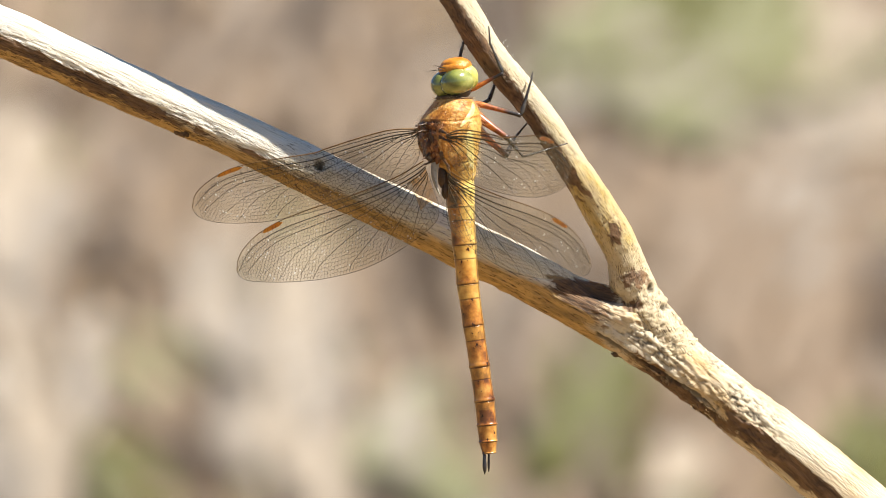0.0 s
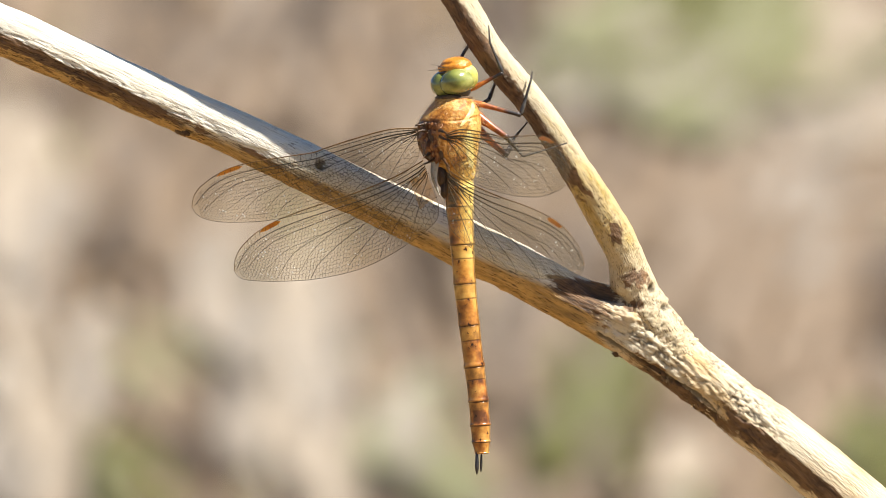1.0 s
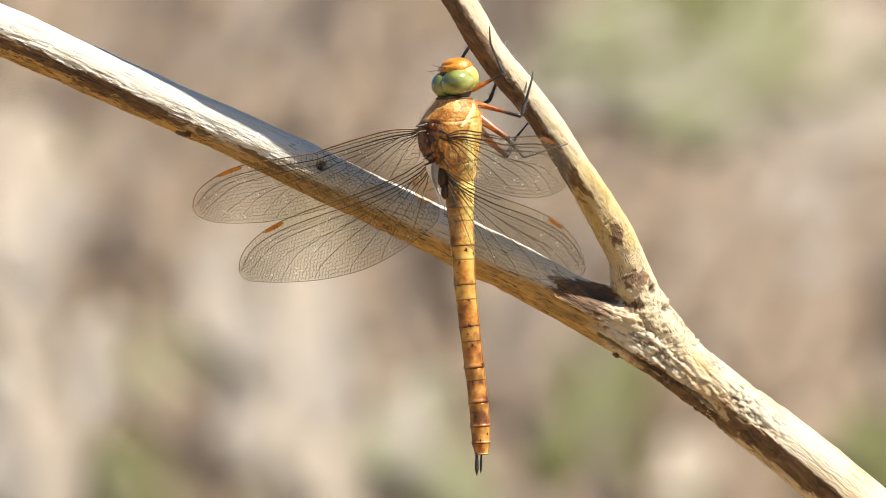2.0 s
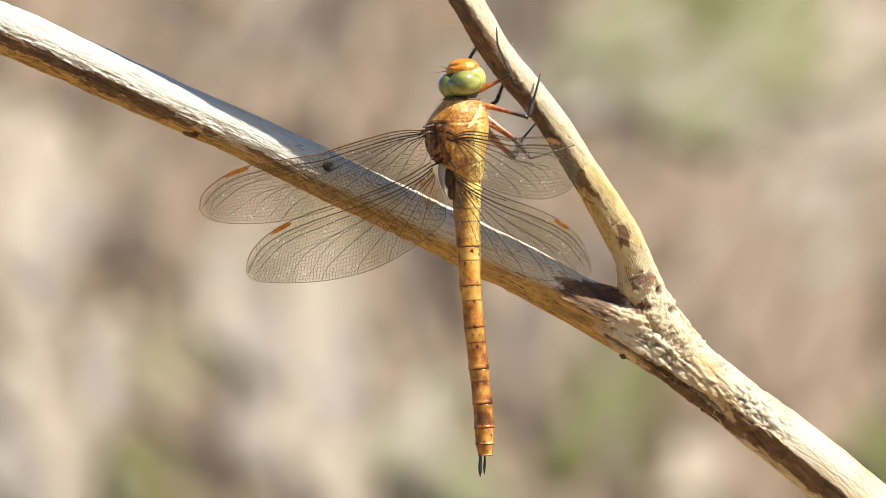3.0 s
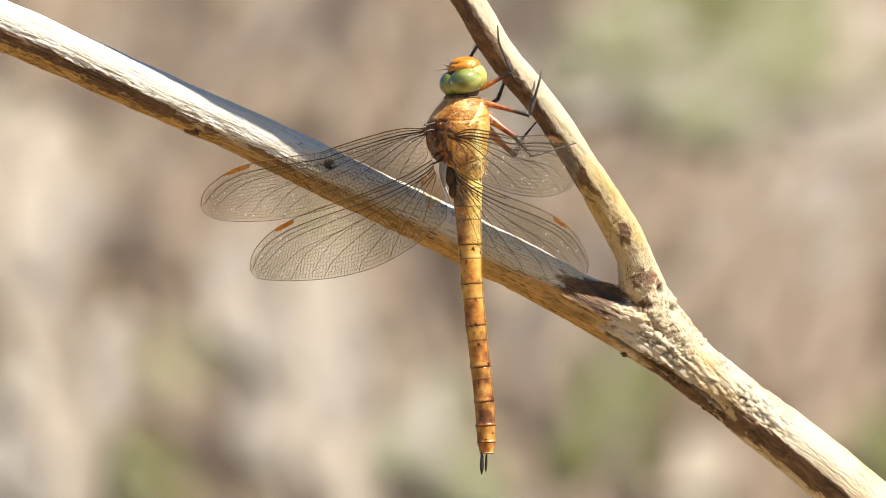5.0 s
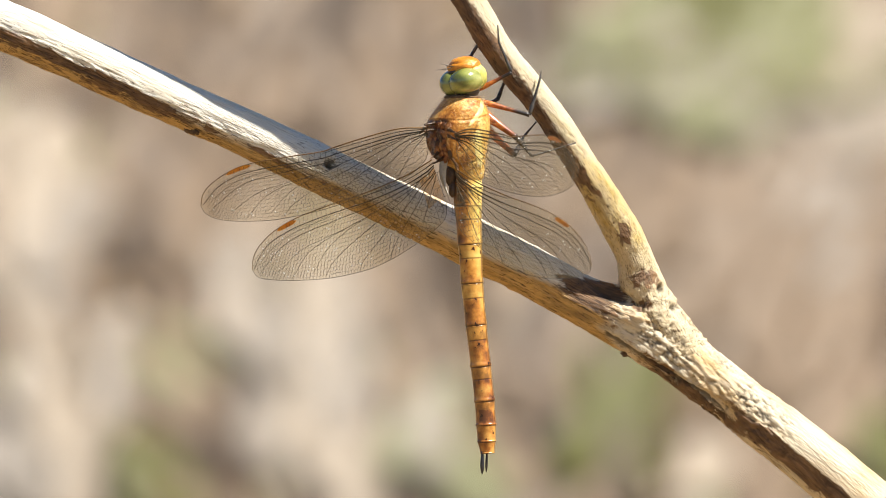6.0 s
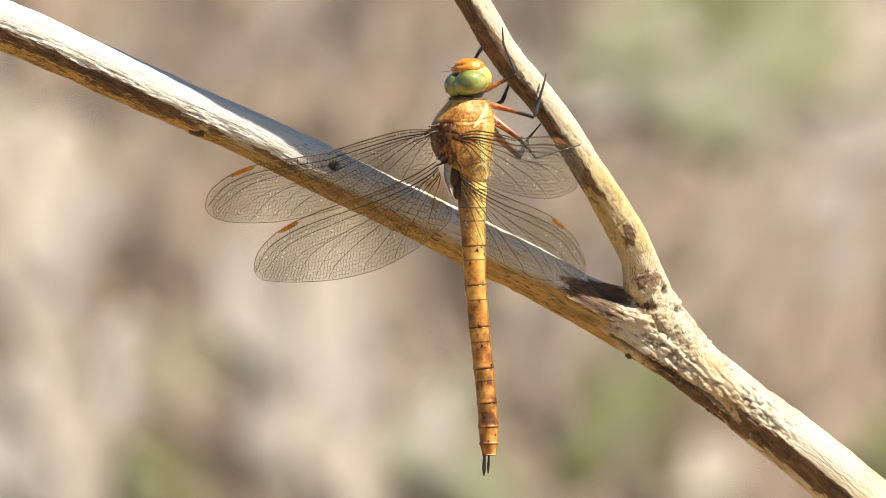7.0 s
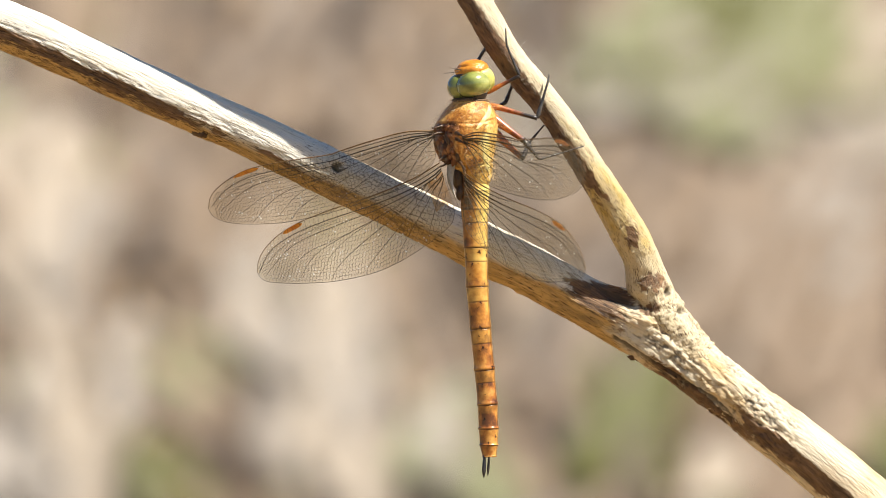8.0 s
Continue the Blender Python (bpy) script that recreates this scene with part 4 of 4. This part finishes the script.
        # painted shade to the left; the band and lower rim are eye pattern
        me.attributes.new("rim_shade", "FLOAT", "POINT").data.foreach_set("value", np.array([min(1.0, max((-p.x - 1.3) / 1.4, 0.55 * math.exp(-((p.x + 1.0) / 0.5) ** 2) * (s > 0), 0.8 * (p.z - 1.5) / 0.8, 0.0)) for p in axis], np.float32))
        part("eye", me, head, "large glossy green compound eye")
    v, f = ball(hc + BODY_AXES @ (Vector((0.1, -0.35, -1.95)) * 0.001), (2.75, 2.5, 1.7), 30, lambda d: 0.06 * fbm(d * 2.5) - 0.12 * math.exp(-((d.z + 0.45) / 0.08) ** 2) * max(0, d.y))
    v2, f2 = ball(hc + BODY_AXES @ (Vector((1.55, -0.65, -0.25)) * 0.001), (1.92, 2.25, 2.2), 24, lambda d: 0.06 * fbm(d * 3))
    part("cheek", mesh_of("cheek", v2, f2, CHEEK), head, "yellow-green cheek behind the eye")
    v3, f3 = ball(hc + BODY_AXES @ (Vector((-0.5, 1.15, -1.35)) * 0.001), (1.7, 1.3, 0.36), 16)
    part("brow", mesh_of("brow", v3, f3, BLACK), head, "narrow dark brow")
    part("face", mesh_of("face", v, f, ORANGE), head, "orange bulging face")
    v, f = ball(hc + BODY_AXES @ (Vector((0.0, 0.2, 2.0)) * 0.001), (2.4, 2.0, 1.3), 16)
    part("neck", mesh_of("neck", v, f, BLACK), head)
    for a, b in (((0.18, -18, 28.62), (-2.40, -21, 28.65)), ((0.53, -18.5, 28.78), (-1.42, -23, 29.58))):
        p, q = body(a), body(b)
        me = tube_mesh("antenna", [(*p, .00007), (*p.lerp(q, .5), .00005), (*q, .00002)], BLACK, 8, 6)
        part("antenna", me, head)
    # abdomen
    pivot = body(RINGS[0][:3])
    v, f = ball(pivot - pivot, (2.0, 2.3, 2.2), 20)
    abdomen = part("abdomen", mesh_of("abdomen", v, f, SEGMENT), fly, "slender ochre abdomen with dark rings", Matrix.Translation(pivot))
    for k in range(len(RINGS) - 1):
        part("segment", segment_mesh(k, pivot), abdomen)
    for p, r in (((0.00, -15, 11.52), (0.8, 0.9, 2.0)), ((0.36, -15.2, 9.20), (0.55, 0.7, 1.3))):
        v, f = ball(body(p) - pivot, r, 16, lambda d: 0.12 * fbm(d * 3))
        part("side_lobe", mesh_of("side_lobe", v, f, LOBE), abdomen, "dark brown lobe beside the abdomen's base")
    for a, b, w in (((6.52, -14.6, -31.90), (6.61, -15, -35.64), 0.34), ((7.24, -14, -31.91), (7.24, -14, -35.31), 0.22)):
        p, q = body(a) - pivot, body(b) - pivot
        me = tube_mesh("tail_clasper", [(*p, w * .0005), (*p.lerp(q, .3), w * .0008), (*p.lerp(q, .7), w * .001), (*q, w * .0002)], BLACK, 14, 10)
        part("tail_clasper", me, abdomen, "dark brown tail clasper")
    # legs
    mats = (FEMUR, TIBIA, TIBIA)
    legs = {}
    leg(fly, "foreleg", ((4.29, -13.5, 25.13), (9.47, -14.5, 27.79), (7.42, -14.2, 32.63), (7.24, -14.1, 35.31)), (.33, .22, .13, .08), mats, "foreleg with a reddish femur")
    leg(fly, "middle_leg", ((4.83, -13.5, 23.16), (12.34, -13.5, 21.10), (13.97, -12.9, 26.77), (14.16, -12.5, 28.04)), (.36, .26, .14, .08), mats, "middle leg with a reddish femur")
    leg(fly, "hind_leg", ((4.65, -13.5, 21.55), (10.27, -15, 17.51), (12.69, -14.5, 14.56), (19.71, -11.5, 16.75)), (.62, .36, .14, .08), (THIGH, TIBIA, TIBIA), "hind leg with a reddish femur")
    legs["left_fore"] = leg(fly, "foreleg", ((2.51, -12, 29.45), (2.87, -10, 31.28), (3.41, -10, 33.25), (4.84, -9, 35.25)), (.28, .2, .16, .10), (TIBIA, TIBIA, TIBIA), "dark foreleg")
    leg(fly, "middle_leg", ((4.56, -12, 21.93), (7.35, -9, 23.68), (8.35, -8, 26.39), (9.34, -7.4, 28.10)), (.3, .25, .18, .10), (TIBIA, TIBIA, TIBIA), "dark middle leg")
    leg(fly, "hind_leg", ((4.65, -13, 19.59), (10.01, -14, 14.75), (11.48, -9, 17.76), (13.47, -7.6, 20.11)), (.62, .34, .15, .10), (THIGH, TIBIA, TIBIA), "hind leg with a reddish femur")
    # wings
    wings = {}
    for key, place in WING_PLACES.items():
        seed, bend = (4, 0.0) if "left" in key else (7, -2.0)
        if "fore" in key:
            kind = Wing(FORE_LEAD, FORE_TRAIL, seed, 0.63, 0.45, (.755, .868), False, bend)
        else:
            kind = Wing(HIND_LEAD, HIND_TRAIL, seed + 5, 0.66, 0.37, (.72, .825), True, bend)
        wings[key] = kind.build(fly, "clear veined wing held out from the body", place)
    return fly, abdomen, pivot, wings, legs


FLY, ABDOMEN, PIVOT, WINGS, LEGS = dragonfly()


# ---- the bank behind ----
def fallen(foot, tip, width, mat, label, lift=0.0):
    """A broad dead or green blade lying on the bank from foot to tip (x, y), its edges curled up."""
    a, b = Vector((*foot, 0)), Vector((*tip, 0))
    n, m = 16, 6
    way = (b - a)
    across = Vector((way.y, -way.x, 0)).normalized()
    seed = foot[0] * 37 + tip[1] * 11
    v, f = [], []
    for i in range(n + 1):
        t = i / n
        w = width * 0.5 * max(0.04, math.sin(math.pi * (0.06 + 0.9 * t)) ** 0.55)
        mid = a + way * t + across * width * 0.35 * noise.noise(Vector((t * 2, seed, 0)))
        for j in range(m + 1):
            q = 2 * j / m - 1
            p = mid + across * (w * q)
            h = 0.008 + lift + 0.25 * w * q * q + 0.006 * (1 + noise.noise(Vector((t * 4, q, seed))))
            v.append(Vector((p.x, p.y, bank(p.x, p.y) + h)))
    org = Vector((a.x, a.y, bank(a.x, a.y)))
    v = [p - org for p in v]
    f = [((m + 1) * i + j, (m + 1) * i + j + 1, (m + 1) * (i + 1) + j + 1, (m + 1) * (i + 1) + j) for i in range(n) for j in range(m)]
    ob = tagged(new("fallen_leaf", mesh_of("fallen_leaf", v, f, mat)), label, "leaf", "leaves on the bank")
    ob.location = org
    rib = [(*(v[(m + 1) * i + m // 2] + Vector((0, 0, 0.0012))), 0.0016 * (1 - 0.8 * i / n)) for i in range(n + 1)]
    part("midrib", tube_mesh("midrib", rib, mat, 18, 6), ob)
    return ob


DRY, BLEACHED, DARK = "dry straw-coloured leaf lying on the bank", "bleached pale dead leaf lying on the bank", "dark brown dead leaf lying on the bank"
GREYISH, FRESH = "faded grey-green leaf lying on the bank", "fresh olive-green leaf lying on the bank"


def drift(x, y, wide, tall, count, lean, kinds, lift=0.0):
    """A drift of leaves on the bank about (x, y), lying up the slope and leaning by lean radians."""
    for k in range(count):
        mat, label = kinds[k % len(kinds)]
        a = random.gauss(lean, 0.22)
        long = random.uniform(0.062, 0.125)
        px, py = x + random.uniform(-0.5, 0.5) * wide, y - 0.012 - 0.85 * lift + random.uniform(-0.5, 0.5) * tall
        up = long * 0.62 * math.cos(a)
        side = long * math.sin(a)
        fallen((px - side / 2, py - up / 2), (px + side / 2, py + up / 2), random.uniform(0.022, 0.046), mat, label, lift)


random.seed(17)
CREAMY, WHITISH, STRAWY = (CREAM, BLEACHED), (PALE, BLEACHED), (STRAW, DRY)
UMBER, SEDGE, OLIVE = (BROWN, DARK), (SAGE, GREYISH), (GREEN, FRESH)
# pale drifts
for spot in ((-0.323, 5.278, 0.071, 0.158, 8, 0.0, (CREAMY, WHITISH)), (-0.284, 5.262, 0.063, 0.126, 5, 0.05, (CREAMY, STRAWY)), (-0.323, 5.388, 0.047, 0.079, 4, 0.1, (CREAMY, STRAWY)),
             (-0.131, 5.270, 0.087, 0.142, 14, -0.05, (WHITISH, CREAMY)), (-0.102, 5.223, 0.063, 0.079, 6, 0.0, (CREAMY, WHITISH)), (-0.032, 5.444, 0.047, 0.063, 3, 0.8, (WHITISH, STRAWY)),
             (0.260, 5.412, 0.118, 0.032, 8, 1.3, (CREAMY, WHITISH)), (0.134, 5.445, 0.110, 0.016, 4, 1.4, (WHITISH, SEDGE)), (0.142, 5.196, 0.110, 0.032, 4, 0.9, (STRAWY, CREAMY)),
             (0.032, 5.278, 0.032, 0.079, 3, 0.0, (STRAWY, CREAMY))):
    drift(*spot)
# straw and brown drifts
for spot in ((-0.221, 5.388, 0.095, 0.095, 8, 0.3, (STRAWY, STRAWY, UMBER)), (0.213, 5.262, 0.173, 0.079, 13, 0.6, (STRAWY,)), (0.173, 5.357, 0.142, 0.055, 9, 1.0, (STRAWY,)),
             (-0.134, 5.467, 0.055, 0.079, 9, 0.2, (UMBER,)), (-0.229, 5.475, 0.079, 0.063, 7, 0.2, (UMBER, STRAWY)), (-0.041, 5.302, 0.035, 0.126, 9, 0.0, (UMBER, UMBER, STRAWY)),
             (0.054, 5.475, 0.022, 0.079, 5, 0.0, (UMBER,)), (0.281, 5.310, 0.079, 0.079, 7, 0.5, (STRAWY, STRAWY, UMBER)), (-0.197, 5.207, 0.024, 0.063, 4, 0.0, (UMBER,)), (-0.170, 5.357, 0.079, 0.039, 6, 0.7, (STRAWY, UMBER)),
             (0.071, 5.294, 0.063, 0.079, 8, 0.1, (STRAWY, UMBER)), (-0.063, 5.483, 0.063, 0.047, 4, 0.2, (UMBER, STRAWY)), (-0.268, 5.436, 0.095, 0.079, 7, 0.2, (UMBER, STRAWY)), (0.158, 5.262, 0.079, 0.063, 5, 0.5, (STRAWY,))):
    drift(*spot)
# green and grey-green drifts, lying on the rest
for spot in ((-0.212, 5.228, 0.022, 0.130, 6, -0.4, (SEDGE, OLIVE, STRAWY)), (0.112, 5.240, 0.045, 0.075, 13, 0.25, (OLIVE, OLIVE, OLIVE, UMBER)), (0.177, 5.478, 0.150, 0.047, 18, 0.9, (SEDGE, SEDGE, OLIVE)),
             (0.306, 5.212, 0.032, 0.047, 3, 0.2, (OLIVE,)), (-0.019, 5.202, 0.055, 0.047, 5, 0.1, (SEDGE, WHITISH)), (0.074, 5.278, 0.041, 0.079, 9, 0.1, (UMBER, STRAWY, UMBER)), (0.213, 5.316, 0.055, 0.047, 6, 0.6, (STRAWY,)),
             (0.260, 5.455, 0.079, 0.047, 5, 0.9, (SEDGE, CREAMY)), (0.183, 5.436, 0.08, 0.03, 8, 1.2, (WHITISH, SEDGE)), (0.290, 5.465, 0.06, 0.05, 5, 0.9, (CREAMY, STRAWY))):
    drift(*spot, 0.010)
# darker drifts over the upper slope, pale ones low on it
for spot in ((-0.300, 5.36, 0.06, 0.06, 4, 0.1, (CREAMY, WHITISH)), (-0.134, 5.459, 0.095, 0.079, 14, 0.3, (UMBER, STRAWY)), (-0.047, 5.436, 0.079, 0.079, 10, 0.4, (STRAWY, UMBER)), (0.032, 5.388, 0.079, 0.063, 6, 0.4, (STRAWY, UMBER)),
             (-0.299, 5.223, 0.095, 0.079, 8, 0.0, (CREAMY, WHITISH)), (0.252, 5.349, 0.095, 0.047, 6, 0.8, (STRAWY, WHITISH)), (0.047, 5.310, 0.047, 0.063, 5, 0.2, (STRAWY, UMBER))):
    drift(*spot, 0.008)


def stalk(points, radius, mat, label):
    """A thin dry stalk lying in a curve on the bank through points (x, y)."""
    path, run = spline([(x, y, 0, radius) for x, y in points], 40)
    for row in path:
        row[2] = bank(row[0], row[1]) + 0.012
    org = Vector(path[0, :3])
    path[:, :3] -= np.array(org)
    ob = tagged(new("dry_stalk", mesh_of("dry_stalk", *rings(path, run, 7), mat)), label, "stalk", "stalks on the bank")
    ob.location = org


stalk(((0.118, 5.363), (0.148, 5.395), (0.189, 5.406), (0.235, 5.395), (0.262, 5.360)), 0.008, BROWN, "thin brown stalk bent in an arch on the bank")
stalk(((0.087, 5.456), (0.145, 5.455), (0.199, 5.440), (0.257, 5.429)), 0.008, PALE, "thin bleached stalk lying on the bank")
stalk(((-0.072, 5.409), (-0.039, 5.440), (0.003, 5.447), (0.039, 5.423)), 0.008, PALE, "thin bleached stalk lying on the bank")
stalk(((-0.238, 5.294), (-0.213, 5.262), (-0.183, 5.223), (-0.158, 5.174)), 0.010, BROWN, "thin brown stalk lying on the bank")
stalk(((0.208, 5.325), (0.262, 5.343), (0.328, 5.349)), 0.008, PALE, "thin bleached stalk lying on the bank")


def litter():
    """Straw and reed litter on the bank, past counting."""
    random.seed(21)
    for name, mat, count in (("straw_litter", STRAW, 5200), ("brown_litter", BROWN, 2300), ("bleached_litter", PALE, 1300), ("sedge_litter", SAGE, 900)):
        v, f = [], []
        for k in range(int(count * 1.7)):
            if k < count:
                y = random.uniform(4.5, 6.7)
                x = random.uniform(-1.1, 1.1)
            else:
                x, y = random.gauss(0, 2.2), random.gauss(4.6, 2.2)
            h = random.uniform(0.05, 0.20)
            w = random.uniform(0.004, 0.013)
            a = random.gauss(1.57, 0.8)
            rise = random.uniform(0.0, 0.07)
            c = len(v)
            for i in range(5):
                t = i / 4
                ww = w * (1 - 0.7 * t)
                px, py = x + math.cos(a) * h * t, y + math.sin(a) * h * t * 0.7
                for s in (-1, 1):
                    qx, qy = px - s * ww * math.sin(a), py + s * ww * math.cos(a)
                    v.append((qx, qy, bank(qx, qy) + 0.002 + rise * h * t))
            f += [(c + 2 * i, c + 2 * i + 1, c + 2 * i + 3, c + 2 * i + 2) for i in range(4)]
        tagged(new(name, mesh_of(name, v, f, mat)), "dry reed and grass litter lying on the bank", "litter", kind="stuff")


litter()


# ---- what moves ----
def motions():
    turn = [(0, 0), (0.5, 0.3), (1, 1.3), (1.5, 1.25), (3, 2.0), (3.5, 2.0), (4, 1.8), (4.5, 1.9), (6, 1.8), (6.5, 1.95), (7, 2.25), (7.5, 2.55), (8, 2.8)]
    walk(ABDOMEN, [(t, Matrix.Translation(PIVOT) @ pose(0, 0, 0, 0, a, 0)) for t, a in turn])
    # wings beat slowly about the body's length
    beats = {"right_hind": [(0, 0), (0.5, -1.8), (1, -1.6), (1.5, -1.4), (3, -1.6), (3.5, -2), (4, -2.2), (4.5, -2.8), (6, -1.8), (6.5, -3.2), (7, -4.4), (7.5, -4.2), (8, -5.3)],
             "left_hind": [(0, 0), (0.5, 0), (1, 0.9), (1.5, 0), (3, -1.0), (3.5, -0.6), (4, -0.3), (4.5, -1), (6, -2.6), (6.5, -2.1), (7, -1.7), (7.5, -1.7), (8, -1.8)],
             "right_fore": [(0, 0), (8, 0)],
             "left_fore": [(0, 0), (8, 0)]}
    for key, rows in beats.items():
        rest = WING_PLACES[key]
        hub = Matrix.Translation(rest.translation)
        walk(WINGS[key], [(t, hub @ pose(0, 0, 0, 0, 0, a) @ hub.inverted() @ rest) for t, a in rows])
    shift = [(0, 0), (0.5, -0.1), (1, -0.2), (8, -0.24)]
    walk(FLY, [(t, Matrix.Translation(BODY + Vector((x, 0, 0)) * 0.001)) for t, x in shift])
    joint = LEGS["left_fore"].matrix_basis.copy()
    walk(LEGS["left_fore"], [(t, joint @ pose(0, 0, 0, 0, a, 0)) for t, a in ((0, 0), (0.5, 4), (1.0, 16), (3, 17), (8, 17))])


motions()
